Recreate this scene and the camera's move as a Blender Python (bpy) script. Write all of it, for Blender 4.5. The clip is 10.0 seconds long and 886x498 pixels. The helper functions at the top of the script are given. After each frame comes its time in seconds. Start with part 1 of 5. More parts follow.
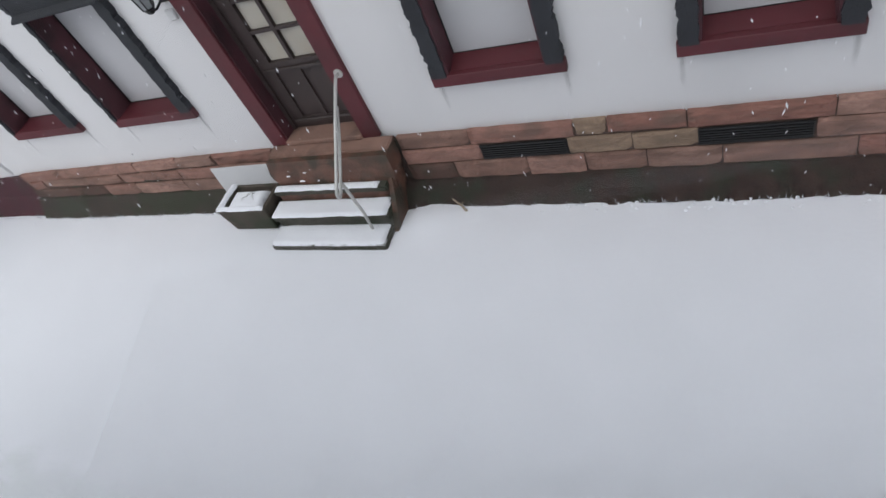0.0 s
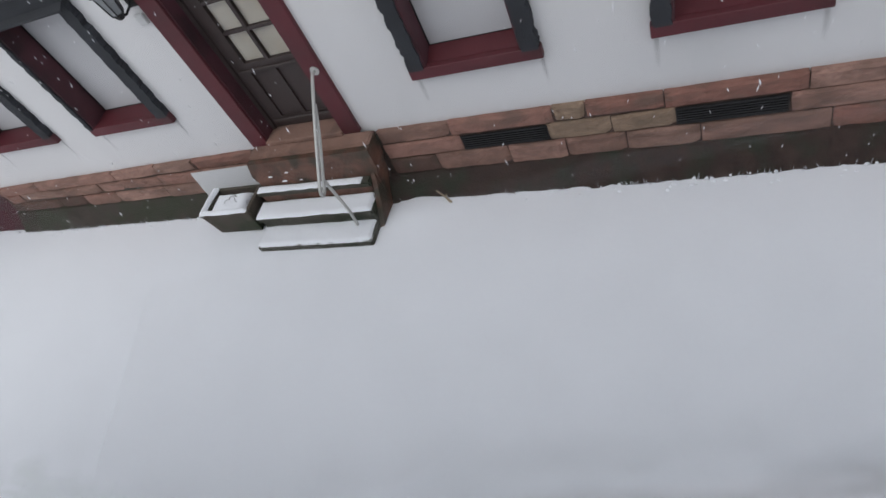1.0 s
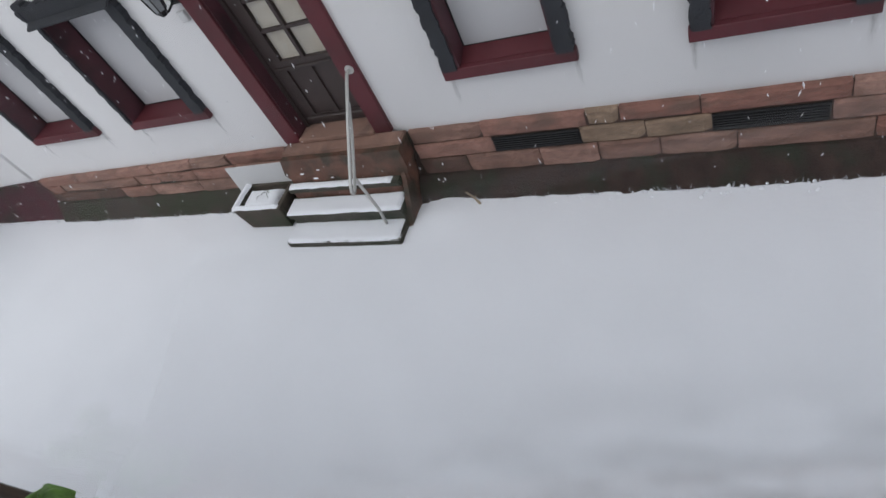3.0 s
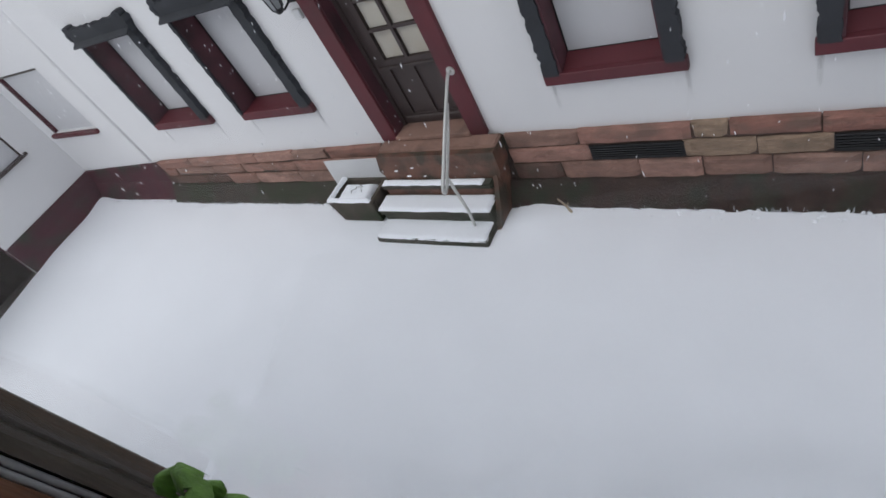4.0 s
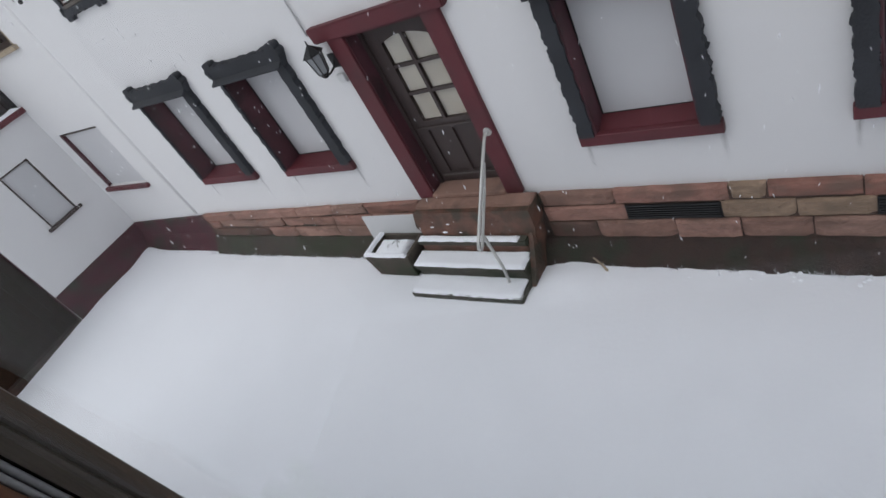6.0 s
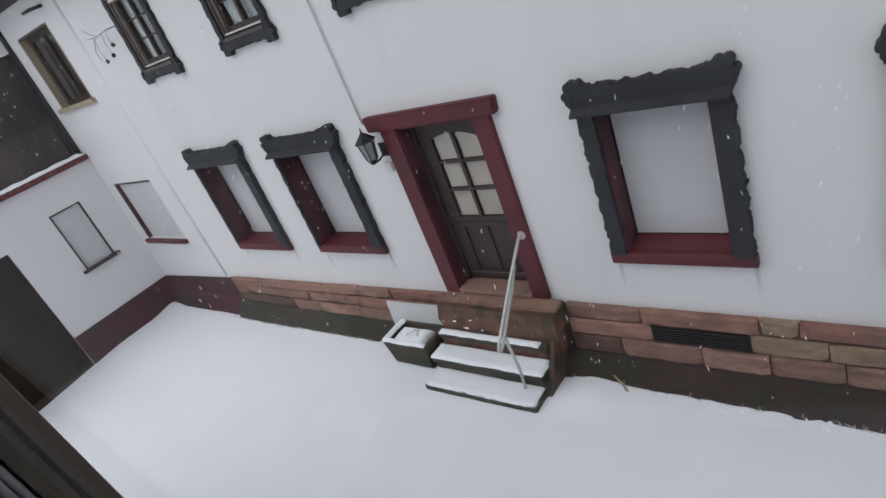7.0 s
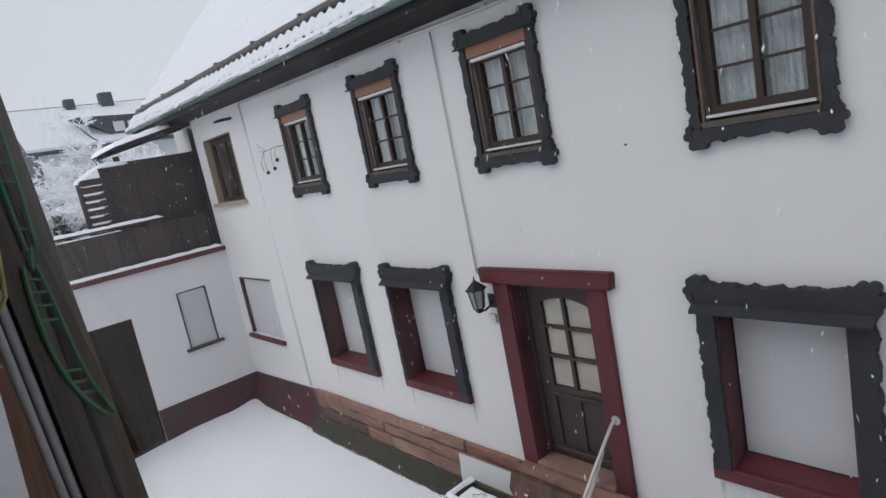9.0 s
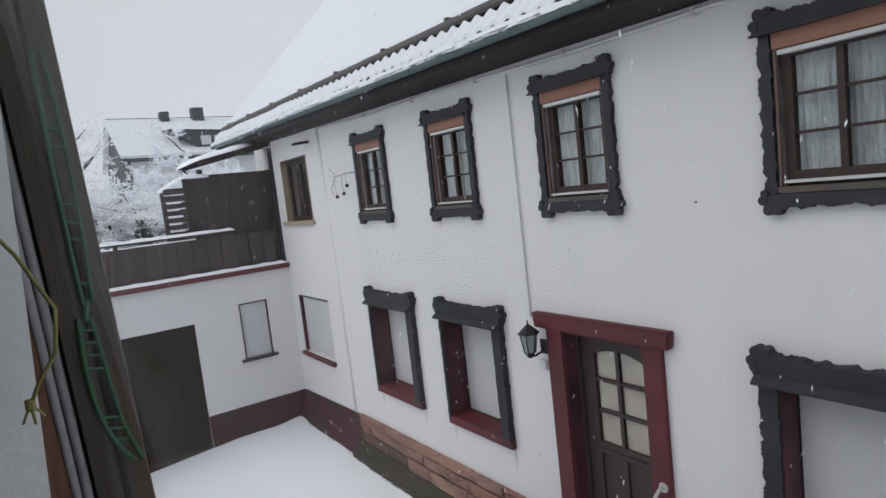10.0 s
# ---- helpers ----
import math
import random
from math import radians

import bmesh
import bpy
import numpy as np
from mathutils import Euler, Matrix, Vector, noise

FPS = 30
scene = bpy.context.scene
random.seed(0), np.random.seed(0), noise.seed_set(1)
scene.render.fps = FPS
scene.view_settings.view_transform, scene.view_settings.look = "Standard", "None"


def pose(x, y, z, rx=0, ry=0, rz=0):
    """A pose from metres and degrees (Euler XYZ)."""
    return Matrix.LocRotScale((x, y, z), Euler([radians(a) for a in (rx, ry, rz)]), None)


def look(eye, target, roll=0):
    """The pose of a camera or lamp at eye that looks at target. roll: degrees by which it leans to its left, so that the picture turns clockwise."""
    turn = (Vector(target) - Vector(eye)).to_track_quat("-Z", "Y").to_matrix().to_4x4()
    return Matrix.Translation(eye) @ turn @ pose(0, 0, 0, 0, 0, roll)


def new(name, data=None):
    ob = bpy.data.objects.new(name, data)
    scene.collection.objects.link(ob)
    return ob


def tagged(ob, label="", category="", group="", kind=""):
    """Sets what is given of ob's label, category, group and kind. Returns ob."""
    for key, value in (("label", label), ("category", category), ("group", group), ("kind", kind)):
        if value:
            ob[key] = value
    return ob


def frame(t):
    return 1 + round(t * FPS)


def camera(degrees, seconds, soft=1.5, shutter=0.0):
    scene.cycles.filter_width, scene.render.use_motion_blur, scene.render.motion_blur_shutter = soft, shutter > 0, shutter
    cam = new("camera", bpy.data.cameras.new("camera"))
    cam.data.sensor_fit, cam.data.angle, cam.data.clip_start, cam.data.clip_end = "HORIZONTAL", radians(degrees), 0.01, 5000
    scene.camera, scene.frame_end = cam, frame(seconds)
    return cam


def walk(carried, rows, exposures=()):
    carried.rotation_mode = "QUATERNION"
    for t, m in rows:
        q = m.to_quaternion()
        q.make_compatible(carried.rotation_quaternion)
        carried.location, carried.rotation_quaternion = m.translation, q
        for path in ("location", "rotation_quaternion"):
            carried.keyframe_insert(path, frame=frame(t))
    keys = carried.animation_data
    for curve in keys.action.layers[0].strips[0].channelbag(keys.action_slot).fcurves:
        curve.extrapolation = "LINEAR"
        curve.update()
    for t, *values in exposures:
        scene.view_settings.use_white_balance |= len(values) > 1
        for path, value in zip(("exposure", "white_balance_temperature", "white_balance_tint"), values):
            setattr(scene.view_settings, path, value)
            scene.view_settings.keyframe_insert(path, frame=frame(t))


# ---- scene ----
cam = camera(72.8, 10.0)
PATH = [
    (0, (3.244, -4.272, 4.301), (2.3859, -3.1516, 2.8836), -28.38),
    (0.5, (3.249, -4.276, 4.309), (2.4036, -3.1651, 2.8764), -30.36),
    (1, (3.250, -4.280, 4.312), (2.4313, -3.1704, 2.8632), -30.79),
    (1.5, (3.259, -4.293, 4.319), (2.4601, -3.1749, 2.8657), -30.71),
    (2, (3.255, -4.301, 4.314), (2.4673, -3.1771, 2.8591), -30.66),
    (2.5, (3.250, -4.305, 4.311), (2.4746, -3.1795, 2.8508), -29.99),
    (3, (3.234, -4.308, 4.307), (2.3382, -3.2104, 2.8960), -31.00),
    (3.2, (3.224, -4.305, 4.306), (2.2375, -3.2352, 2.9345), -31.96),
    (4.3, (3.193, -4.309, 4.326), (2.0491, -3.3003, 3.0325), -32.77),
    (4.5, (3.190, -4.311, 4.333), (2.0456, -3.3019, 3.0407), -33.69),
    (5, (3.199, -4.314, 4.348), (2.0536, -3.2937, 3.0654), -34.97),
    (6.5, (3.212, -4.335, 4.388), (1.9430, -3.1560, 3.3876), -27.44),
    (7, (3.209, -4.349, 4.401), (1.9158, -3.0924, 3.5364), -22.47),
    (7.5, (3.206, -4.356, 4.417), (1.9068, -3.0406, 3.6547), -17.01),
    (8, (3.207, -4.362, 4.427), (1.8992, -2.9799, 3.8104), -14.37),
    (8.5, (3.188, -4.365, 4.441), (1.7919, -3.0132, 3.9671), -11.67),
    (9, (3.170, -4.375, 4.469), (1.6433, -3.1278, 4.1319), -11.27),
    (9.5, (3.189, -4.360, 4.495), (1.5940, -3.1882, 4.2089), -8.77),
    (10, (3.193, -4.352, 4.511), (1.5431, -3.2382, 4.3119), -6.46),
]
EXPOSURE = [(0, 0.07, 6420), (0.5, -0.02, 6420), (1, -0.09, 6420), (2, -0.15, 6470), (2.5, -0.14, 6440), (3, -0.07, 6400), (4.5, 0.02, 6320), (5, 0.03, 6380), (6.5, -0.11, 6360), (7.5, -0.08, 6420), (8.5, -0.13, 6430), (10, -0.16, 6460)]
walk(cam, [(t, look(eye, target, roll)) for t, eye, target, roll in PATH], [(t, stops, kelvin, 10) for t, stops, kelvin in EXPOSURE])

# ---- light ----
world = bpy.data.worlds.new("overcast_sky")
scene.world = world
world.use_nodes = True
wn = world.node_tree
sky = wn.nodes.new("ShaderNodeTexSky")
sky.sky_type = "NISHITA"
sky.sun_disc = False
sky.sun_elevation, sky.sun_rotation = radians(38), radians(200)
hue = wn.nodes.new("ShaderNodeHueSaturation")
hue.inputs["Saturation"].default_value = 0.12
cloud = wn.nodes.new("ShaderNodeMixRGB")
cloud.inputs[0].default_value = 0.75
cloud.inputs[2].default_value = (5.5, 5.85, 6.3, 1)
wn.links.new(sky.outputs[0], hue.inputs["Color"])
wn.links.new(hue.outputs[0], cloud.inputs[1])
back = wn.nodes["Background"]
back.inputs[1].default_value = 0.112
geo = wn.nodes.new("ShaderNodeTexCoord")
sep = wn.nodes.new("ShaderNodeSeparateXYZ")
wn.links.new(geo.outputs["Generated"], sep.inputs[0])
rise = wn.nodes.new("ShaderNodeMapRange")
rise.interpolation_type = "SMOOTHSTEP"
rise.inputs[1].default_value, rise.inputs[2].default_value, rise.inputs[3].default_value, rise.inputs[4].default_value = 0.15, 1.0, 1.27, 1.65
wn.links.new(sep.outputs["Z"], rise.inputs[0])
zenith = wn.nodes.new("ShaderNodeMixRGB")
zenith.blend_type = "MULTIPLY"
zenith.inputs[0].default_value = 1
wn.links.new(cloud.outputs[0], zenith.inputs[1])
wn.links.new(rise.outputs[0], zenith.inputs[2])
wn.links.new(zenith.outputs[0], back.inputs[0])
sun_data = bpy.data.lights.new("sun", "SUN")
sun_data.energy, sun_data.angle, sun_data.color = 0.75, radians(60), (1, 0.97, 0.93)
sun = new("sun", sun_data)
sun.matrix_world = look((-3, -8, 12), (0, 0, 0))


# ---- materials ----
def mat(name, col, rough=0.7, var=0.25, scale=6.0, fine=60.0, bump=0.15, metal=0.0, tint=None, tint_scale=1.3, tint_cut=(0.5, 0.7), stretch=(1, 1, 1), per_object=0.0, spec=0.4, streak=None, alt=None):
    m = bpy.data.materials.new(name)
    m.use_nodes = True
    n, l = m.node_tree.nodes, m.node_tree.links
    b = n["Principled BSDF"]
    b.inputs["Roughness"].default_value, b.inputs["Metallic"].default_value = rough, metal
    b.inputs["Specular IOR Level"].default_value = spec
    co = n.new("ShaderNodeTexCoord")
    mp = n.new("ShaderNodeMapping")
    mp.inputs["Scale"].default_value = stretch
    l.new(co.outputs["Object"], mp.inputs[0])

    def cloud_tex(s, detail=5):
        t = n.new("ShaderNodeTexNoise")
        t.inputs["Scale"].default_value, t.inputs["Detail"].default_value = s, detail
        l.new(mp.outputs[0], t.inputs[0])
        return t

    big, small = cloud_tex(scale), cloud_tex(fine, 3)
    add = n.new("ShaderNodeMath")
    add.operation = "ADD"
    l.new(big.outputs[0], add.inputs[0])
    l.new(small.outputs[0], add.inputs[1])
    if per_object:
        info = n.new("ShaderNodeObjectInfo")
        k = n.new("ShaderNodeMath")
        k.operation = "MULTIPLY_ADD"
        k.inputs[1].default_value, k.inputs[2].default_value = per_object, -per_object / 2
        l.new(info.outputs["Random"], k.inputs[0])
        add2 = n.new("ShaderNodeMath")
        l.new(add.outputs[0], add2.inputs[0])
        l.new(k.outputs[0], add2.inputs[1])
        add = add2
    mr = n.new("ShaderNodeMapRange")
    mr.inputs[1].default_value, mr.inputs[2].default_value = 0.55, 1.45
    mr.inputs[3].default_value, mr.inputs[4].default_value = 1 - var, 1 + var
    mr.clamp = False
    l.new(add.outputs[0], mr.inputs[0])
    mul = n.new("ShaderNodeMixRGB")
    mul.blend_type = "MULTIPLY"
    mul.inputs[0].default_value = 1
    mul.inputs[1].default_value = (*col, 1)
    if alt:
        pick = n.new("ShaderNodeObjectInfo")
        ramp_ = n.new("ShaderNodeValToRGB")
        ramp_.color_ramp.elements[0].color = (*col, 1)
        ramp_.color_ramp.elements[1].color = (*alt[-1], 1)
        for k_, c_ in enumerate(alt[:-1]):
            e_ = ramp_.color_ramp.elements.new((k_ + 1) / len(alt))
            e_.color = (*c_, 1)
        l.new(pick.outputs["Random"], ramp_.inputs[0])
        l.new(ramp_.outputs[0], mul.inputs[1])
    l.new(mr.outputs[0], mul.inputs[2])
    out = mul
    if tint:
        t = cloud_tex(tint_scale, 6)
        ramp = n.new("ShaderNodeMapRange")
        ramp.inputs[1].default_value, ramp.inputs[2].default_value = tint_cut
        l.new(t.outputs[0], ramp.inputs[0])
        mx = n.new("ShaderNodeMixRGB")
        mx.inputs[2].default_value = (*tint, 1)
        l.new(ramp.outputs[0], mx.inputs[0])
        l.new(mul.outputs[0], mx.inputs[1])
        out = mx
    if streak:
        ms = n.new("ShaderNodeMapping")
        ms.inputs["Scale"].default_value = (2.6, 2.6, 0.16)
        l.new(co.outputs["Object"], ms.inputs[0])
        ts = n.new("ShaderNodeTexNoise")
        ts.inputs["Scale"].default_value, ts.inputs["Detail"].default_value = 1.0, 6
        l.new(ms.outputs[0], ts.inputs[0])
        rs_ = n.new("ShaderNodeMapRange")
        rs_.inputs[1].default_value, rs_.inputs[2].default_value, rs_.inputs[4].default_value = 0.56, 0.85, 0.3
        l.new(ts.outputs[0], rs_.inputs[0])
        mx2 = n.new("ShaderNodeMixRGB")
        mx2.inputs[2].default_value = (*streak, 1)
        l.new(rs_.outputs[0], mx2.inputs[0])
        l.new(out.outputs[0], mx2.inputs[1])
        out = mx2
    l.new(out.outputs[0], b.inputs["Base Color"])
    bp = n.new("ShaderNodeBump")
    bp.inputs["Strength"].default_value, bp.inputs["Distance"].default_value = bump, 0.01
    l.new(add.outputs[0], bp.inputs["Height"])
    l.new(bp.outputs[0], b.inputs["Normal"])
    return m


SNOW = mat("snow", (0.925, 0.94, 0.975), 0.75, 0.045, 1.6, 22, 0.24, spec=0.2)
# Same snow as the ground's; a darker base colour tones the bright roof down.
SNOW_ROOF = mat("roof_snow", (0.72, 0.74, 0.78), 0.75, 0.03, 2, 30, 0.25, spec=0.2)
STUCCO = mat("white_render", (0.725, 0.718, 0.722), 0.9, 0.03, 0.7, 70, 0.09, streak=(0.60, 0.60, 0.60), tint=(0.66, 0.655, 0.66), tint_scale=0.5, tint_cut=(0.56, 0.8), stretch=(1, 1, 0.45))
RED = mat("dark_red_paint", (0.112, 0.023, 0.030), 0.55, 0.25, 5, 70, 0.12, tint=(0.080, 0.022, 0.026), tint_scale=2.5, tint_cut=(0.48, 0.68))
# Separate red for the reveals: more purple, with darker mottling.
REVEAL = mat("purplish_reveal_red", (0.095, 0.034, 0.043), 0.65, 0.35, 5, 60, 0.15, tint=(0.04, 0.017, 0.021), tint_scale=3, tint_cut=(0.45, 0.65))
RED_WALL = mat("dark_red_plinth_paint", (0.075, 0.022, 0.030), 0.8, 0.3, 3, 50, 0.25, tint=(0.030, 0.030, 0.021), tint_scale=2.2, tint_cut=(0.48, 0.68))
BLACK = mat("charcoal_stained_wood", (0.028, 0.030, 0.036), 0.65, 0.6, 6, 45, 0.5)
BROWN = mat("dark_brown_wood", (0.044, 0.028, 0.022), 0.5, 0.4, 8, 60, 0.25, stretch=(4, 4, 0.6))
DOORWOOD = mat("dark_oak_door", (0.056, 0.041, 0.039), 0.5, 0.4, 8, 50, 0.25, stretch=(5, 5, 0.5))
FENCE = mat("dark_brown_boards", (0.064, 0.049, 0.048), 0.7, 0.4, 4, 40, 0.4, stretch=(3, 3, 0.5), per_object=0.6)
SALMON = mat("salmon_shutter_box", (0.265, 0.128, 0.09), 0.6, 0.15, 5, 50, 0.1)
RUST = mat("red_brown_shutter_rail", (0.175, 0.115, 0.10), 0.55, 0.2, 5, 50, 0.1)
OLIVE = mat("weathered_brown_sill", (0.092, 0.078, 0.067), 0.6, 0.3, 6, 50, 0.2)
SHUTTER = mat("grey_white_roller_shutter", (0.57, 0.57, 0.585), 0.55, 0.05, 2, 40, 0.05)
WHITEP = mat("white_plastic", (0.62, 0.62, 0.62), 0.45, 0.05, 4, 40, 0.05)
CURTAIN = mat("grey_net_curtain", (0.58, 0.63, 0.65), 0.9, 0.55, 7, 70, 0.2, stretch=(3.5, 1, 0.45))
CREAM = mat("cream_door_curtain", (0.56, 0.50, 0.42), 0.9, 0.18, 6, 60, 0.2, tint=(0.44, 0.34, 0.24), tint_scale=3.5, tint_cut=(0.56, 0.8))
STONE = mat("red_sandstone", (0.30, 0.165, 0.128), 0.9, 0.45, 7.0, 38, 1.0, tint=(0.185, 0.115, 0.092), tint_scale=5, tint_cut=(0.46, 0.70), stretch=(0.7, 1, 1.5), per_object=0.45, alt=[(0.31, 0.195, 0.155), (0.26, 0.125, 0.098), (0.33, 0.20, 0.16), (0.25, 0.14, 0.112)])
STONE_BUFF = mat("buff_sandstone", (0.29, 0.205, 0.145), 0.9, 0.45, 7.0, 38, 1.0, tint=(0.20, 0.145, 0.105), tint_scale=6, tint_cut=(0.46, 0.70), stretch=(0.6, 1, 1.8), per_object=0.3)
STONE_DARK = mat("dark_brown_sandstone", (0.115, 0.068, 0.055), 0.85, 0.5, 7.0, 38, 1.0, tint=(0.075, 0.06, 0.045), tint_scale=5, tint_cut=(0.46, 0.70), per_object=0.3)
STEPSTONE = mat("wet_brown_sandstone", (0.155, 0.078, 0.056), 0.6, 0.65, 7, 30, 1.0, tint=(0.060, 0.050, 0.036), tint_scale=4.5, tint_cut=(0.47, 0.64))
SLAB = mat("mossy_step_slab", (0.075, 0.070, 0.056), 0.8, 0.35, 5, 60, 0.5, tint=(0.030, 0.038, 0.022), tint_scale=3, tint_cut=(0.45, 0.65))
SILLSTONE = mat("worn_sandstone_threshold", (0.29, 0.175, 0.135), 0.85, 0.35, 5, 45, 0.5, tint=(0.20, 0.125, 0.10), tint_scale=4)
FOOT = mat("damp_mossy_footing", (0.046, 0.029, 0.024), 0.8, 0.8, 7, 40, 1.0, tint=(0.030, 0.033, 0.022), tint_scale=3.4, tint_cut=(0.46, 0.66))
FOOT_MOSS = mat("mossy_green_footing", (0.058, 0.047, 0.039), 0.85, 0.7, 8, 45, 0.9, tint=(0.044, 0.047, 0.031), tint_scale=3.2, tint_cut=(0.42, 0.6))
MORTAR = mat("red_brown_mortar", (0.085, 0.056, 0.046), 0.95, 0.3, 6, 60, 0.5)
GRATE = mat("dark_iron_grate", (0.032, 0.032, 0.034), 0.5, 0.3, 10, 60, 0.2, metal=0.3)
STEEL = mat("galvanised_rail", (0.56, 0.555, 0.535), 0.42, 0.15, 12, 70, 0.1, metal=0.35)
IRON = mat("black_cast_iron", (0.012, 0.012, 0.013), 0.45, 0.3, 10, 70, 0.2, metal=0.2)
GUTTER = mat("verdigris_gutter", (0.135, 0.19, 0.185), 0.5, 0.25, 4, 40, 0.15, metal=0.3)
SOFFIT = mat("dark_soffit_boards", (0.020, 0.017, 0.019), 0.7, 0.3, 4, 40, 0.3, stretch=(0.4, 4, 4))
TILE = mat("dark_roof_tiles", (0.05, 0.045, 0.045), 0.7, 0.3, 6, 40, 0.3)
GUARD = mat("weathered_snow_guard", (0.10, 0.09, 0.088), 0.7, 0.3, 5, 40, 0.3)
# Near-black: the shade of unlit rooms is put into this colour.
UNLIT = mat("unlit_room_black", (0.02, 0.02, 0.022), 0.9, 0.2, 2, 20, 0.05)
ROOMWHITE = mat("room_plaster", (0.84, 0.84, 0.85), 0.9, 0.04, 1.5, 60, 0.15)
# Grey picked to keep the unseen room's reflection in the pane dim.
ROOM = mat("unseen_room_grey", (0.42, 0.40, 0.37), 0.9, 0.06, 1.5, 60, 0.15)
SASH = mat("brown_window_lumber", (0.050, 0.038, 0.026), 0.42, 0.4, 5, 60, 0.15, stretch=(6, 6, 0.35))
STRIP = mat("dark_varnished_wood", (0.13, 0.052, 0.024), 0.4, 0.4, 5, 50, 0.1, stretch=(6, 6, 0.4))
AMBER = mat("varnished_orange_wood", (0.24, 0.09, 0.032), 0.38, 0.35, 5, 50, 0.1, stretch=(6, 6, 0.4))
GASKET = mat("grey_rubber_gasket", (0.34, 0.34, 0.345), 0.6, 0.2, 10, 80, 0.1)
# Colour of a reflection in the pane, given to solid loops.
GREENREFL = mat("green_ribbon", (0.034, 0.125, 0.062), 0.5, 0.3, 12, 80, 0.1)
LEAF = mat("bright_green_leaf", (0.12, 0.235, 0.04), 0.5, 0.4, 20, 90, 0.3)
TERRA = mat("terracotta_pot", (0.25, 0.1, 0.06), 0.8, 0.2, 8, 60, 0.2)
TWINE = mat("yellow_green_twine", (0.30, 0.27, 0.10), 0.8, 0.2, 20, 90, 0.2)
BARK = mat("dark_bark", (0.07, 0.062, 0.06), 0.9, 0.35, 6, 50, 0.5)
CONIFER = mat("dark_conifer", (0.022, 0.045, 0.025), 0.8, 0.4, 6, 60, 0.3)
FARWALL = mat("far_house_render", (0.62, 0.63, 0.65), 0.9, 0.03, 0.5, 8, 0.1)
FARDARK = mat("far_dark_cladding", (0.065, 0.075, 0.08), 0.8, 0.25, 1, 8, 0.2)
CONCRETE = mat("mossy_concrete_planter", (0.085, 0.070, 0.056), 0.9, 0.35, 6, 60, 0.5, tint=(0.035, 0.045, 0.025), tint_scale=4, tint_cut=(0.45, 0.65))
SAND = mat("pale_wood_reveal", (0.36, 0.29, 0.21), 0.7, 0.15, 5, 50, 0.15)
GDOOR = mat("dark_olive_boards", (0.022, 0.016, 0.012), 0.95, 0.4, 4, 40, 0.3, stretch=(3, 3, 0.5), spec=0.04, tint=(0.020, 0.021, 0.012), tint_scale=1.5)
FLAKE = bpy.data.materials.new("snowflake")
FLAKE.use_nodes = True
fn = FLAKE.node_tree
fd, ft, fx = fn.nodes.new("ShaderNodeBsdfDiffuse"), fn.nodes.new("ShaderNodeBsdfTranslucent"), fn.nodes.new("ShaderNodeMixShader")
fd.inputs[0].default_value = ft.inputs[0].default_value = (0.97, 0.97, 0.99, 1)
fn.links.new(fd.outputs[0], fx.inputs[1]), fn.links.new(ft.outputs[0], fx.inputs[2])
fn.links.new(fx.outputs[0], fn.nodes["Material Output"].inputs[0])

STAIN = bpy.data.materials.new("rain_stain")
STAIN.use_nodes = True
sn, sl_ = STAIN.node_tree.nodes, STAIN.node_tree.links
sc, sx, sm = sn.new("ShaderNodeTexCoord"), sn.new("ShaderNodeSeparateXYZ"), sn.new("ShaderNodeMixShader")
st_ = sn.new("ShaderNodeBsdfTransparent")
sno = sn.new("ShaderNodeTexNoise")
sno.inputs["Scale"].default_value = 14
sl_.new(sc.outputs["Generated"], sx.inputs[0]), sl_.new(sc.outputs["Object"], sno.inputs[0])
wave = sn.new("ShaderNodeMath")
wave.operation = "PINGPONG"
wave.inputs[1].default_value = 0.5
sl_.new(sx.outputs["X"], wave.inputs[0])
m1, m2, m3 = sn.new("ShaderNodeMath"), sn.new("ShaderNodeMath"), sn.new("ShaderNodeMath")
for q in (m1, m2, m3):
    q.operation = "MULTIPLY"
sl_.new(wave.outputs[0], m1.inputs[0]), sl_.new(sx.outputs["Z"], m1.inputs[1])
sl_.new(m1.outputs[0], m2.inputs[0]), sl_.new(sno.outputs[0], m2.inputs[1])
sl_.new(m2.outputs[0], m3.inputs[0])
m3.inputs[1].default_value = 0.62
sl_.new(m3.outputs[0], sm.inputs[0]), sl_.new(st_.outputs[0], sm.inputs[1]), sl_.new(sn["Principled BSDF"].outputs[0], sm.inputs[2])
sn["Principled BSDF"].inputs["Base Color"].default_value = (0.20, 0.19, 0.18, 1)
sl_.new(sm.outputs[0], sn["Material Output"].inputs[0])

# Opaque grey in place of the lantern's clear glass.
LAMP_GLASS = mat("opaque_lantern_grey", (0.24, 0.25, 0.26), 0.15, 0.2, 10, 60, 0.05, spec=0.6)
GLASS = bpy.data.materials.new("window_glass")
GLASS.use_nodes = True
gb = GLASS.node_tree.nodes["Principled BSDF"]
gb.inputs["Base Color"].default_value = (0.95, 0.97, 0.97, 1)
gb.inputs["Roughness"].default_value, gb.inputs["Transmission Weight"].default_value, gb.inputs["IOR"].default_value = 0.0, 1.0, 1.45


PANE = bpy.data.materials.new("clear_pane")
PANE.use_nodes = True
pn, pk = PANE.node_tree.nodes, PANE.node_tree.links
clear, gloss, both, edge = pn.new("ShaderNodeBsdfTransparent"), pn.new("ShaderNodeBsdfGlossy"), pn.new("ShaderNodeMixShader"), pn.new("ShaderNodeLayerWeight")
gloss.inputs["Roughness"].default_value = 0.0
edge.inputs["Blend"].default_value = 0.5
power, lift = pn.new("ShaderNodeMath"), pn.new("ShaderNodeMath")
power.operation, power.inputs[1].default_value = "POWER", 5.0
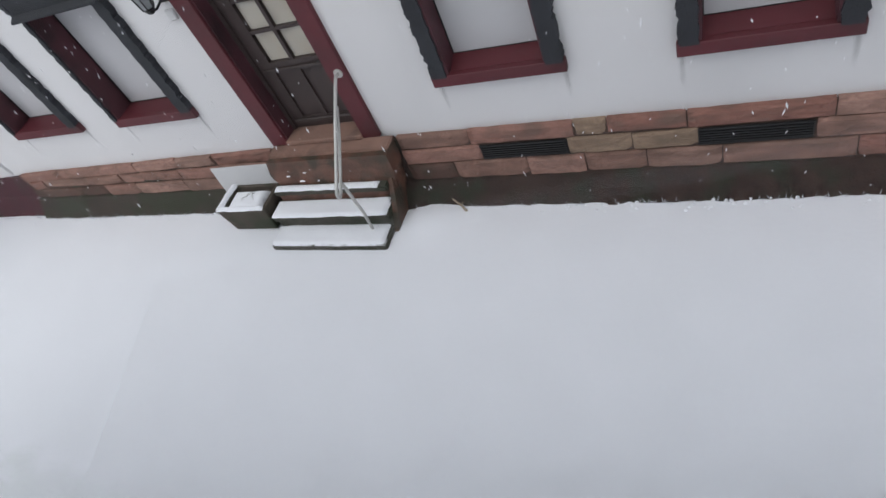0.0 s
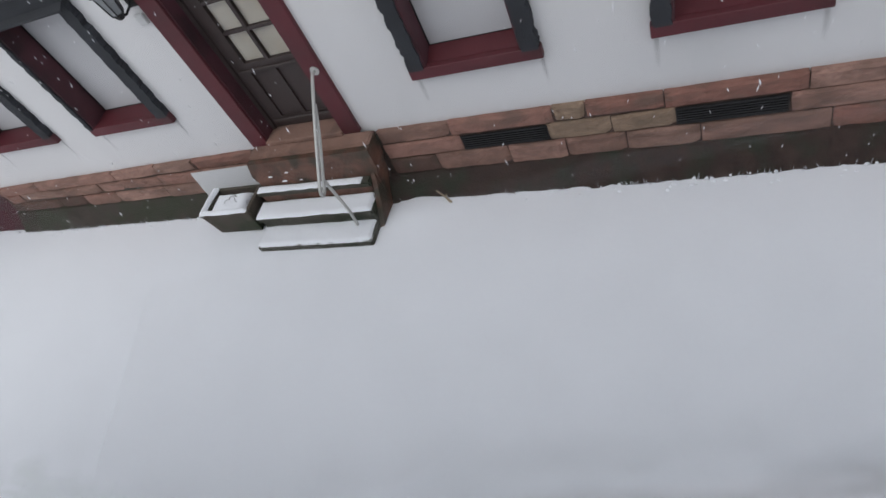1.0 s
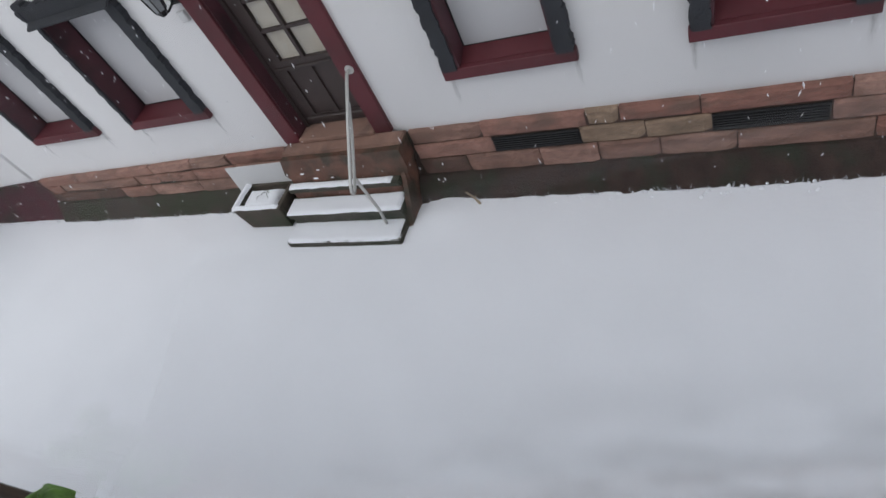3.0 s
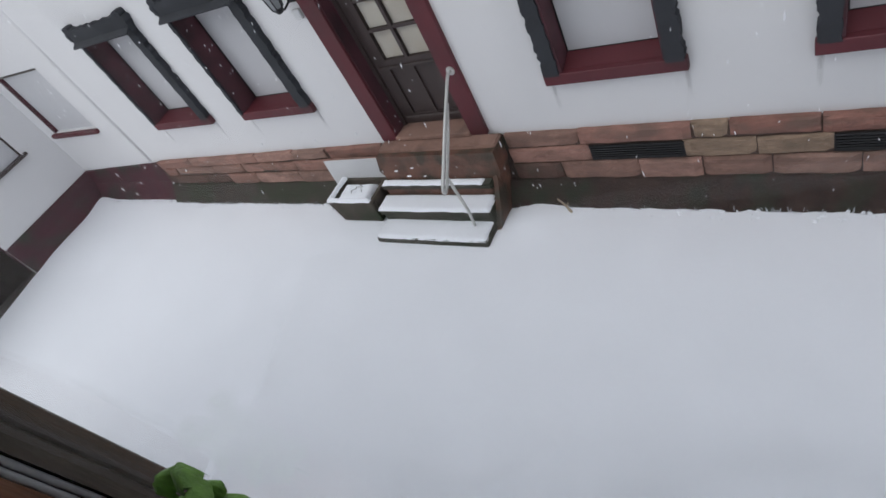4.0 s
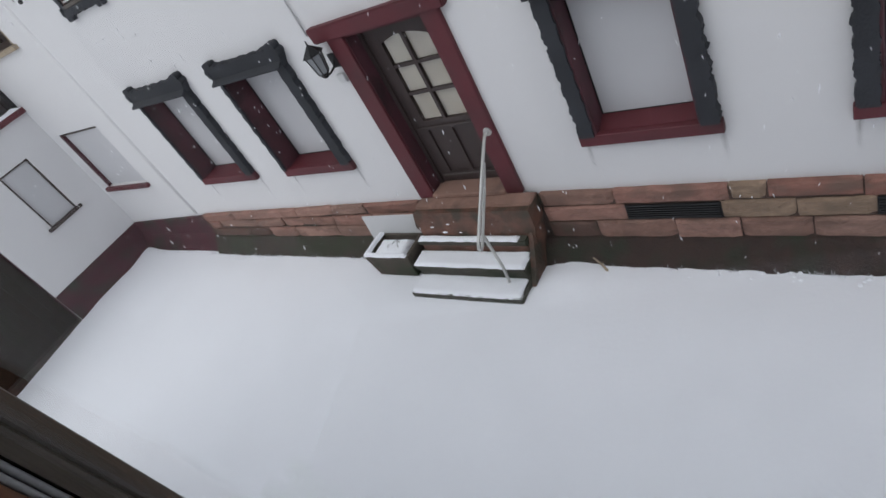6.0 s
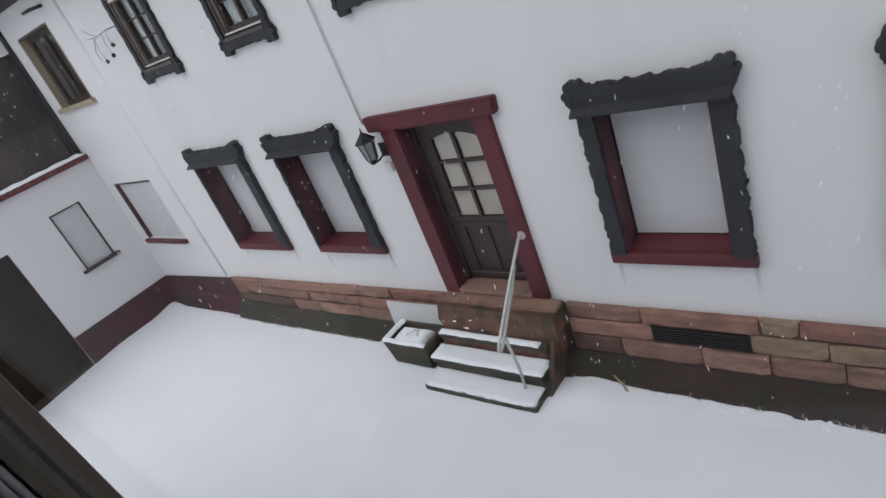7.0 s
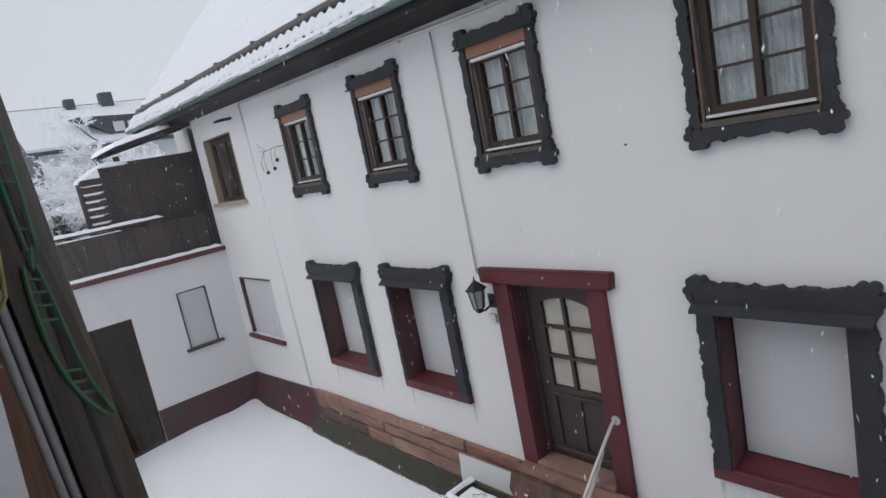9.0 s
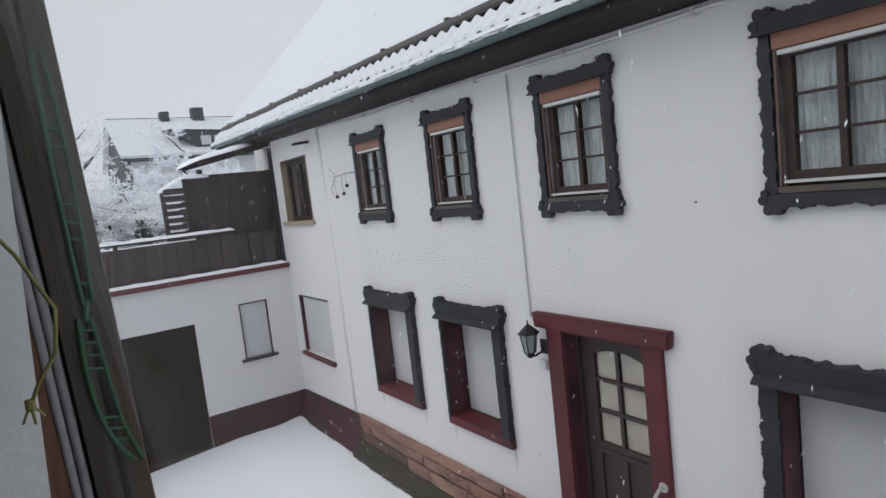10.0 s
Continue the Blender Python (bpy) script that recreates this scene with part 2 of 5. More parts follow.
lift.operation, lift.inputs[1].default_value, lift.inputs[2].default_value = "MULTIPLY_ADD", 0.28, 0.03
pk.new(edge.outputs["Facing"], power.inputs[0]), pk.new(power.outputs[0], lift.inputs[0]), pk.new(lift.outputs[0], both.inputs[0])
pk.new(clear.outputs[0], both.inputs[1]), pk.new(gloss.outputs[0], both.inputs[2])
smear, film_, place, fog = pn.new("ShaderNodeTexNoise"), pn.new("ShaderNodeBsdfDiffuse"), pn.new("ShaderNodeTexCoord"), pn.new("ShaderNodeMixShader")
smear.inputs["Scale"].default_value, smear.inputs["Detail"].default_value, smear.inputs["Roughness"].default_value = 16.0, 4, 0.55
amount = pn.new("ShaderNodeMapRange")
amount.inputs[1].default_value, amount.inputs[2].default_value, amount.inputs[3].default_value, amount.inputs[4].default_value = 0.40, 0.72, 0.0, 0.30
low = pn.new("ShaderNodeMapRange")
low.inputs[1].default_value, low.inputs[2].default_value, low.inputs[3].default_value, low.inputs[4].default_value = 0.32, 0.10, 0.0, 1.0
side = pn.new("ShaderNodeMapRange")
side.inputs[1].default_value, side.inputs[2].default_value, side.inputs[3].default_value, side.inputs[4].default_value = 0.42, 0.80, 0.15, 1.0
apart, weigh, spread_to = pn.new("ShaderNodeSeparateXYZ"), pn.new("ShaderNodeMath"), pn.new("ShaderNodeMath")
weigh.operation = spread_to.operation = "MULTIPLY"
film_.inputs[0].default_value = (0.8, 0.82, 0.84, 1)
pk.new(place.outputs["Object"], smear.inputs[0]), pk.new(place.outputs["Object"], apart.inputs[0])
pk.new(apart.outputs["Z"], low.inputs[0]), pk.new(smear.outputs[0], amount.inputs[0])
pk.new(amount.outputs[0], weigh.inputs[0]), pk.new(low.outputs[0], spread_to.inputs[0])
pk.new(apart.outputs["X"], side.inputs[0]), pk.new(side.outputs[0], spread_to.inputs[1]), pk.new(spread_to.outputs[0], weigh.inputs[1])
pk.new(weigh.outputs[0], fog.inputs[0]), pk.new(both.outputs[0], fog.inputs[1]), pk.new(film_.outputs[0], fog.inputs[2])
pk.new(fog.outputs[0], pn["Material Output"].inputs[0])


# ---- mesh helpers ----
def box(bm, x0, x1, y0, y1, z0, z1, bev=0.0):
    made = bmesh.new() if bev else bm
    v = [made.verts.new((x, y, z)) for z in (z0, z1) for y in (y0, y1) for x in (x0, x1)]
    for f in ((0, 2, 3, 1), (4, 5, 7, 6), (0, 1, 5, 4), (2, 6, 7, 3), (0, 4, 6, 2), (1, 3, 7, 5)):
        made.faces.new([v[i] for i in f])
    if bev:
        bmesh.ops.bevel(made, geom=list(made.edges), offset=bev, segments=1, affect="EDGES")
        add_mesh(bm, made)
    return bm


def add_mesh(bm, other):
    other.verts.index_update()
    vs = [bm.verts.new(v.co) for v in other.verts]
    for f in other.faces:
        bm.faces.new([vs[v.index] for v in f.verts])
    other.free()


def tube(bm, pts, r, n=8, r1=None):
    """A round tube through the points, tapering to r1."""
    r1 = r if r1 is None else r1
    pts = [Vector(p) for p in pts]
    rings = []
    for i, p in enumerate(pts):
        d = (pts[min(i + 1, len(pts) - 1)] - pts[max(i - 1, 0)]).normalized()
        a = d.orthogonal().normalized() if i == 0 else (a - d * a.dot(d)).normalized()
        b = d.cross(a)
        rr = r + (r1 - r) * i / max(1, len(pts) - 1)
        rings.append([bm.verts.new(p + a * rr * math.cos(6.2832 * k / n) + b * rr * math.sin(6.2832 * k / n)) for k in range(n)])
    for s, t in zip(rings, rings[1:]):
        for k in range(n):
            bm.faces.new((s[k], s[(k + 1) % n], t[(k + 1) % n], t[k]))
    bm.faces.new(rings[0][::-1])
    bm.faces.new(rings[-1])
    return bm


def prism(bm, poly, y0, y1):
    """A polygon of (x, z) extruded from y0 to y1."""
    a = [bm.verts.new((x, y0, z)) for x, z in poly]
    b = [bm.verts.new((x, y1, z)) for x, z in poly]
    n = len(poly)
    bm.faces.new(a)
    bm.faces.new(b[::-1])
    for i in range(n):
        bm.faces.new((a[i], b[i], b[(i + 1) % n], a[(i + 1) % n]))
    return bm


def strip(bm, low, high, y0, y1):
    """A board between two rows of (x, z), front at y0 and back at y1."""
    rows = [[[bm.verts.new((x, y, z)) for x, z in row] for row in (low, high)] for y in (y0, y1)]
    (fl, fh), (bl, bh) = rows
    for i in range(len(low) - 1):
        bm.faces.new((fl[i], fl[i + 1], fh[i + 1], fh[i]))
        bm.faces.new((bl[i], bh[i], bh[i + 1], bl[i + 1]))
        bm.faces.new((fh[i], fh[i + 1], bh[i + 1], bh[i]))
        bm.faces.new((fl[i], bl[i], bl[i + 1], fl[i + 1]))
    for i in (0, -1):
        bm.faces.new((fl[i], fh[i], bh[i], bl[i]))
    return bm


def disc(bm, x, z, r, y0, y1, n=14):
    return prism(bm, [(x + r * math.cos(6.2832 * k / n), z + r * math.sin(6.2832 * k / n)) for k in range(n)], y0, y1)


def finish(bm, name, material, smooth=False):
    bmesh.ops.recalc_face_normals(bm, faces=list(bm.faces))
    me = bpy.data.meshes.new(name)
    bm.to_mesh(me)
    bm.free()
    me.materials.append(material)
    if smooth:
        me.polygons.foreach_set("use_smooth", [True] * len(me.polygons))
    return me


def part(name, bm, material, parent, label="", smooth=False):
    ob = new(name, finish(bm, name, material, smooth))
    ob.parent = parent
    if label:
        tagged(ob, label)
    return ob


def solid(name, bm, material, label, category, kind="", group="", smooth=False):
    return tagged(new(name, finish(bm, name, material, smooth)), label, category, group, kind)


def thing(name, x, y, z, label, category, group="", kind=""):
    ob = new(name)
    ob.matrix_basis = pose(x, y, z)
    return tagged(ob, label, category, group, kind)


def B(*a, **k):
    return box(bmesh.new(), *a, **k)


def wall_mesh(u0, u1, z0, z1, holes, thick):
    """A wall along x from y=0 back to y=thick, with openings (u0, u1, z0, z1) through it."""
    bm = bmesh.new()
    us = sorted({u0, u1, *[h[i] for h in holes for i in (0, 1)]})
    zs = sorted({z0, z1, *[h[i] for h in holes for i in (2, 3)]})

    def solid_at(i, j):
        if not (0 <= i < len(us) - 1 and 0 <= j < len(zs) - 1):
            return False
        u, z = (us[i] + us[i + 1]) / 2, (zs[j] + zs[j + 1]) / 2
        return not any(h[0] < u < h[1] and h[2] < z < h[3] for h in holes)

    def quad(*c):
        bm.faces.new([bm.verts.new(p) for p in c])

    for i in range(len(us) - 1):
        for j in range(len(zs) - 1):
            if not solid_at(i, j):
                continue
            a, b, c, d = us[i], us[i + 1], zs[j], zs[j + 1]
            quad((a, 0, c), (b, 0, c), (b, 0, d), (a, 0, d))
            quad((a, thick, c), (a, thick, d), (b, thick, d), (b, thick, c))
            for di, dj, q in ((-1, 0, ((a, 0, c), (a, 0, d), (a, thick, d), (a, thick, c))), (1, 0, ((b, 0, c), (b, thick, c), (b, thick, d), (b, 0, d))),
                              (0, -1, ((a, 0, c), (a, thick, c), (b, thick, c), (b, 0, c))), (0, 1, ((a, 0, d), (b, 0, d), (b, thick, d), (a, thick, d)))):
                if not solid_at(i + di, j + dj):
                    quad(*q)
    bmesh.ops.remove_doubles(bm, verts=list(bm.verts), dist=1e-5)
    return bm


def snow_pile(x0, x1, y0, y1, z, th, seed=0, slope=None, step=0.035, ragged=0.012):
    """A soft layer of snow with rounded, uneven edges; slope(x, y) gives the height below it."""
    bm = bmesh.new()
    nx, ny = max(4, int((x1 - x0) / step)), max(4, int((y1 - y0) / step))
    nx, ny = min(nx, 260), min(ny, 60)
    rows = []
    for i in range(nx + 1):
        row = []
        for j in range(ny + 1):
            u, v = i / nx, j / ny
            x, y = x0 + (x1 - x0) * u, y0 + (y1 - y0) * v
            w = noise.noise((x * 9 + seed, y * 9, seed)) * ragged + noise.noise((x * 30, y * 30, seed)) * ragged * 0.5
            e = min(u * (x1 - x0), (1 - u) * (x1 - x0), v * (y1 - y0), (1 - v) * (y1 - y0))
            k = min(1, e / (th * 0.9))
            h = th * math.sqrt(max(0, 1 - (1 - k) ** 2)) * (1 + 0.35 * noise.noise((x * 5, y * 5, seed + 3)))
            px = x + (w if i in (0, nx) else 0)
            py = y + (w if j in (0, ny) else 0)
            base = z + (slope(x, y) if slope else 0)
            row.append(bm.verts.new((px, py, base + (h if e > 1e-6 else -0.004))))
        rows.append(row)
    for a, b in zip(rows, rows[1:]):
        for j in range(ny):
            bm.faces.new((a[j], b[j], b[j + 1], a[j + 1]))
    return bm


# ---- ground ----
def spread(fine0, fine1, step, far):
    out, s = [fine0 + step * i for i in range(int((fine1 - fine0) / step) + 1)], step
    lo, hi = [], []
    a, b = out[0], out[-1]
    while b < far:
        s *= 1.5
        a, b = a - s, b + s
        lo.append(a), hi.append(b)
    return lo[::-1] + out + hi


def ground_height(x, y):
    h = 0.018 * noise.noise((x * 0.5, y * 0.5, 0)) + 0.007 * noise.noise((x * 2.1, y * 2.1, 3)) + 0.004 * noise.noise((x * 7, y * 7, 5))
    near = max(0, 1 - abs(y + 0.33) / 0.16)
    h += near * (0.02 * noise.noise((x * 6, 0, 8)) + 0.018 * noise.noise((x * 19, y * 9, 2)))
    # Arc raised in the snow in place of a curved bright streak.
    d = abs(math.hypot(x - 0.55, y + 2.5) - 0.88)
    if y < -2.3 and x > 0.1:
        h += 0.055 * max(0, 1 - d / 0.11) * min(1, (-2.3 - y) / 0.4)
    h += 0.075 * math.exp(-(((x - 0.42) / 0.26) ** 2 + ((y + 0.50) / 0.24) ** 2))
    h += 0.05 * math.exp(-(((x + 8.95) / 0.34) ** 2 + ((y + 0.26) / 0.30) ** 2))
    h -= 0.08 * max(0, min(3, -1.5 - y)) * max(0, min(1, (-6.8 - x) / 2))
    if abs(x) > 14 or y < -8 or y > 2:
        h -= 0.05
    return h


gx, gy = spread(-9.6, 6.0, 0.085, 1800), spread(-4.6, 0.3, 0.085, 1800)
verts = [(x, y, ground_height(x, y)) for x in gx for y in gy]
ny_ = len(gy)
faces = [(i * ny_ + j, (i + 1) * ny_ + j, (i + 1) * ny_ + j + 1, i * ny_ + j + 1) for i in range(len(gx) - 1) for j in range(ny_ - 1)]
gm = bpy.data.meshes.new("ground")
gm.from_pydata(verts, [], faces)
gm.materials.append(SNOW)
gm.polygons.foreach_set("use_smooth", [True] * len(faces))
tagged(new("ground", gm), "smooth fresh white snow covering the whole courtyard", "snow", "", "structure")

# ---- facade ----
LOW = [(0.82, 2.04), (-3.46, -2.16), (-5.50, -4.14), (2.885, 4.09)]
UPX = [-4.915, -2.845, -0.812, 1.44, 3.75]
holes = [(a + (0.085 if k in (1, 2) else 0.17), b - 0.17, 1.44, 2.84) for k, (a, b) in enumerate(LOW)]
holes += [(c - 0.40, c + 0.40, 4.25, 5.30) for c in UPX]
holes += [(-1.24, -0.18, 0.80, 2.95), (-8.76, -7.28, 1.50, 2.68), (-8.80, -7.42, 4.19, 5.42)]
solid("wall_front", wall_mesh(-9.22, 9.0, -0.2, 5.95, holes, 0.35), STUCCO, "white rendered house facade with faint rain streaks", "wall", "structure")
# Backing painted near-black for the shade inside the house.
solid("wall_inner", B(-9.2, 9.0, 0.75, 0.85, -0.2, 6.2), UNLIT, "near-black backing wall in place of the unlit rooms", "wall", "structure")
solid("floor_upper", B(-9.2, 9.0, 0.36, 0.74, 3.5, 3.62), UNLIT, "near-black floor in place of the unlit rooms' shade", "floor", "structure")


# ---- carved window surrounds ----
def wavy(i, n, length, seed, deep=0.021):
    u = i / n * length
    return deep * abs(math.sin(math.pi * (u / 0.19 + 0.15 * math.sin(u * 7 + seed)))) ** 0.7 + 0.013 * noise.noise((u * 22, seed, 0)) + 0.014 * noise.noise((u * 55, seed, 4)) + 0.010 * noise.noise((u * 130, seed, 7))


def side_board(x_in, x_out, z0, z1, y0, y1, seed):
    """An upright board, straight inside and carved along its outer edge."""
    n = 110
    sgn = 1 if x_out > x_in else -1
    low = [(x_in + sgn * (0.002 + 0.5 * wavy(i + 5, n, z1 - z0, seed + 40)), z0 + (z1 - z0) * i / n) for i in range(n + 1)]
    high = [(x_out - sgn * (0.016 - wavy(i, n, z1 - z0, seed)), z0 + (z1 - z0) * i / n) for i in range(n + 1)]
    return strip(bmesh.new(), low, high, y0, y1)


def head_board(x0, x1, z_in, z_out, y0, y1, seed, lobe=0.043):
    """A level board with a carved edge and clover lobes at both ends."""
    n = 110
    up = 1 if z_out > z_in else -1
    low = [(x0 + (x1 - x0) * i / n, z_in) for i in range(n + 1)]
    high = []
    for i in range(n + 1):
        s = abs(2 * i / n - 1)
        high.append((x0 + (x1 - x0) * i / n, z_out - up * (0.02 - wavy(i, n, x1 - x0, seed) - 0.03 * s ** 3)))
    bm = strip(bmesh.new(), low, high, y0, y1)
    for k, x in enumerate((x0, x1)):
        o = -1 if k == 0 else 1
        for j, (dx, dz, r) in enumerate(((0.0, 0.015, lobe), (o * 0.035, -0.055, lobe * 0.9), (-o * 0.065, 0.02, lobe * 0.85), (o * 0.02, -0.105, lobe * 0.7))):
            disc(bm, x + dx - o * 0.032, z_out + up * dz, r, y0 - 0.003 - 0.002 * j, y1)
    return bm


def lower_window(no, x0, x1, slim=False):
    """slim: a narrow left board and a deeper reveal."""
    w = (x1 - x0) / 2
    ob = thing("window_%d" % no, (x0 + x1) / 2, 0, 1.35, "ground-floor window with carved charcoal surround, red sill, closed grey roller shutter", "window", "ground-floor windows", "structure")
    i = w - 0.16
    seed = no * 7
    li, deep, rise = (w - 0.075, 0.235, 0.140) if slim else (i, 0.170, 0.235)
    foot = 0.136 if slim else 0.178
    part("side_board", side_board(-li + 0.012, -w + 0.02, 0.10, 1.56, -0.085, -0.001, seed), BLACK, ob)
    part("side_board", side_board(i - 0.012, w - 0.012, 0.10, 1.56, -0.085, -0.001, seed + 1), BLACK, ob)
    part("head_board", head_board(-w - 0.01, w + 0.02, 1.53, 1.69, -0.10, -0.001, seed + 2), BLACK, ob, "carved charcoal head board with clover ends")
    drip = bmesh.new()
    prism(drip, [(-w + 0.01, 1.55), (w, 1.55), (w, 1.528), (-w + 0.01, 1.528)], -0.17, -0.08)
    for v in drip.verts:
        if v.co.y < -0.12:
            v.co.z -= 0.055
    part("drip_board", drip, BLACK, ob, "sloping grey drip board")
    sl = B(-w, w, -0.075, 0.0, 0.0, 0.115, bev=0.006)
    va = [sl.verts.new(p) for p in ((-li, 0.001, 0.02), (i, 0.001, 0.02), (i, 0.30, 0.02), (-li, 0.30, 0.02), (-li, 0.001, 0.113), (i, 0.001, 0.113), (i, 0.30, rise), (-li, 0.30, rise))]
    for q in ((0, 1, 5, 4), (1, 2, 6, 5), (2, 3, 7, 6), (3, 0, 4, 7), (4, 5, 6, 7), (0, 3, 2, 1)):
        sl.faces.new([va[j] for j in q])
    part("sill", sl, RED, ob, "dark red painted stone sill")
    for s in (-1, 1):
        part("rain_streak", B(s * (w - 0.03) - 0.03, s * (w - 0.03) + 0.03, -0.0025, -0.0015, -0.34, -0.002), STAIN, ob, "grey rain streak below the sill")
    part("reveal", B(-li - 0.008, -li + 0.022, -0.06, 0.30, 0.117, 1.488), REVEAL, ob, "dark red painted reveal")
    part("reveal", B(i - 0.022, i + 0.008, -0.06, 0.30, 0.117, 1.488), REVEAL, ob, "dark red painted reveal")
    part("lintel_lining", B(-li, i, -0.03, 0.30, 1.489, 1.515), REVEAL, ob)
    sh = bmesh.new()
    n = 36
    tall = 1.488 - foot
    a0, a1 = -li + 0.024, i - 0.024
    for k in range(n):
        z = foot + k * tall / n
        zt = z + tall / n - 0.0015
        prism(sh, [(a0, z), (a1, z), (a1, zt), (a0, zt)], deep, deep + 0.015)
        for v in list(sh.verts)[-8:]:
            if v.co.y < deep + 0.005 and v.co.z > z + 0.01:
                v.co.y += 0.0045
    part("roller_shutter", sh, SHUTTER, ob, "closed pale grey slatted roller shutter")
    part("guide", B(-li + 0.0225, -li + 0.032, deep - 0.015, deep - 0.001, foot + 0.002, 1.485), IRON, ob)
    part("guide", B(i - 0.032, i - 0.0225, deep - 0.015, deep - 0.001, foot + 0.002, 1.485), IRON, ob)
    # Solid black strip painted in for the shade of the gap below.
    part("bottom_gap", B(-li + 0.034, i - 0.034, deep - 0.010, deep - 0.001, foot - 0.008, foot + 0.006), IRON, ob)
    return ob


for k, (a, b) in enumerate(LOW):
    lower_window(k + 1, a, b, k in (1, 2))


def upper_window(no, x, drop=0.0):
    ob = thing("window_%d" % no, x, 0, 4.09 - drop, "upper window with carved charcoal surround, six panes and net curtain", "window", "upper-floor windows", "structure")
    w, i = 0.478, 0.385
    seed = no * 5
    part("side_board", side_board(-i, -w, 0.06, 1.34, -0.055, -0.001, seed), BLACK, ob)
    part("side_board", side_board(i, w, 0.06, 1.34, -0.055, -0.001, seed + 1), BLACK, ob)
    part("head_board", head_board(-w - 0.01, w + 0.01, 1.255, 1.375, -0.066, -0.001, seed + 2, 0.038), BLACK, ob, "carved charcoal head board with clover ends")
    part("bottom_board", head_board(-w - 0.01, w + 0.01, 0.155, 0.06, -0.066, -0.001, seed + 3, 0.038), BLACK, ob, "carved charcoal bottom board with clover ends")
    part("drip_board", B(-w - 0.03, w - 0.02, -0.105, -0.067, 1.243, 1.258), BLACK, ob)
    part("shutter_box", B(-i, i, -0.05, 0.05, 1.135, 1.255, bev=0.004), SALMON, ob, "salmon-coloured roller shutter box")
    part("shutter_edge", B(-i + 0.03, i - 0.03, -0.035, 0.03, 1.098, 1.128), WHITEP, ob, "white lower edge of the raised shutter")
    for s in (-1, 1):
        part("shutter_rail", B(min(s * i, s * (i - 0.017)), max(s * i, s * (i - 0.017)), -0.03, 0.005, 0.205, 1.132), RUST, ob, "red-brown shutter guide rail")
    part("sill", B(-i, i, -0.06, 0.06, 0.156, 0.204, bev=0.005), OLIVE, ob, "weathered brown wooden sill")
    part("sill_strip", B(-i + 0.03, i - 0.03, -0.03, 0.045, 0.226, 0.246), WHITEP, ob, "white strip along the sill")
    fr = bmesh.new()
    f = i - 0.029
    box(fr, -f, f, 0.03, 0.10, 0.205, 0.305)
    box(fr, -f, f, 0.03, 0.10, 1.083, 1.135)
    for s in (-1, 1):
        box(fr, min(s * f, s * (f - 0.06)), max(s * f, s * (f - 0.06)), 0.03, 0.10, 0.305, 1.083)
    box(fr, -0.022, 0.022, 0.033, 0.097, 0.305, 1.083)
    part("window_frame", fr, BROWN, ob, "dark brown wooden window frame")
    for z in (0.552, 0.812):
        part("glazing_bar", B(-f + 0.061, f - 0.061, 0.052, 0.078, z, z + 0.022), BROWN, ob)
    for a, b in ((-f + 0.06, -0.022), (0.022, f - 0.06)):
        for z0, z1 in ((0.305, 0.552), (0.574, 0.812), (0.834, 1.083)):
            p = part("pane", B(a, b, 0.062, 0.066, z0, z1), GLASS, ob)
            p.visible_shadow = False
    for a, b, s in ((-i, 0.04, 1.0), (-0.03, i, 2.0)):
        cu = bmesh.new()
        n = 60
        top = [(a + (b - a) * k / n, 0.125 + 0.04 * (s - 1) + 0.014 * math.sin(k * 0.9 + s) + 0.006 * math.sin(k * 2.3 * s)) for k in range(n + 1)]
        va = [cu.verts.new((x_, y_, 0.18)) for x_, y_ in top]
        vb = [cu.verts.new((x_, y_, 1.2)) for x_, y_ in top]
        for k in range(n):
            cu.faces.new((va[k], va[k + 1], vb[k + 1], vb[k]))
        part("curtain", cu, CURTAIN, ob, "grey-white hanging net curtain", True)
    return ob


for k, c in enumerate(UPX):
    upper_window(k + 5, c, 0.035 if abs(c - 1.44) < 0.1 else 0.0)

# plain shuttered window and the deep window beside the terrace
ob = thing("window_10", -8.02, 0, 1.455, "plain window with closed grey shutter and dark red sill", "window", "", "structure")
part("sill", B(-0.80, 0.78, -0.07, 0.12, -0.045, 0.03, bev=0.006), RED, ob, "dark red sill")
part("frame_side", B(-0.74, -0.66, 0.0, 0.10, 0.031, 1.21), RED_WALL, ob)
part("frame_top", B(-0.74, 0.74, 0.015, 0.10, 1.185, 1.21), OLIVE, ob)
sh = bmesh.new()
for k in range(26):
    prism(sh, [(-0.66, 0.032 + k * 0.0443), (0.74, 0.032 + k * 0.0443), (0.74, 0.0757 + k * 0.0443), (-0.66, 0.0757 + k * 0.0443)], 0.055 + 0.0006 * (k % 2), 0.07)
part("roller_shutter", sh, SHUTTER, ob, "closed pale grey slatted roller shutter")

ob = thing("window_11", -8.11, 0, 4.17, "deep-set brown window with pale wooden reveal", "window", "", "structure")
part("sill", B(-0.78, 0.76, -0.07, 0.14, -0.05, 0.025, bev=0.006), SAND, ob, "pale stone sill")
part("reveal", B(-0.69, -0.665, -0.005, 0.12, 0.026, 1.235), SAND, ob, "pale wooden reveal")
part("reveal", B(0.655, 0.69, -0.005, 0.16, 0.026, 1.235), SAND, ob)
part("reveal_top", B(-0.655, 0.655, -0.004, 0.16, 1.215, 1.245), OLIVE, ob)
fr = bmesh.new()
box(fr, -0.664, -0.56, 0.12, 0.18, 0.026, 1.214), box(fr, 0.56, 0.654, 0.12, 0.18, 0.026, 1.214)
box(fr, -0.56, 0.56, 0.12, 0.18, 0.026, 0.11), box(fr, -0.56, 0.56, 0.12, 0.18, 1.13, 1.214), box(fr, -0.04, 0.04, 0.12, 0.18, 0.11, 1.13)
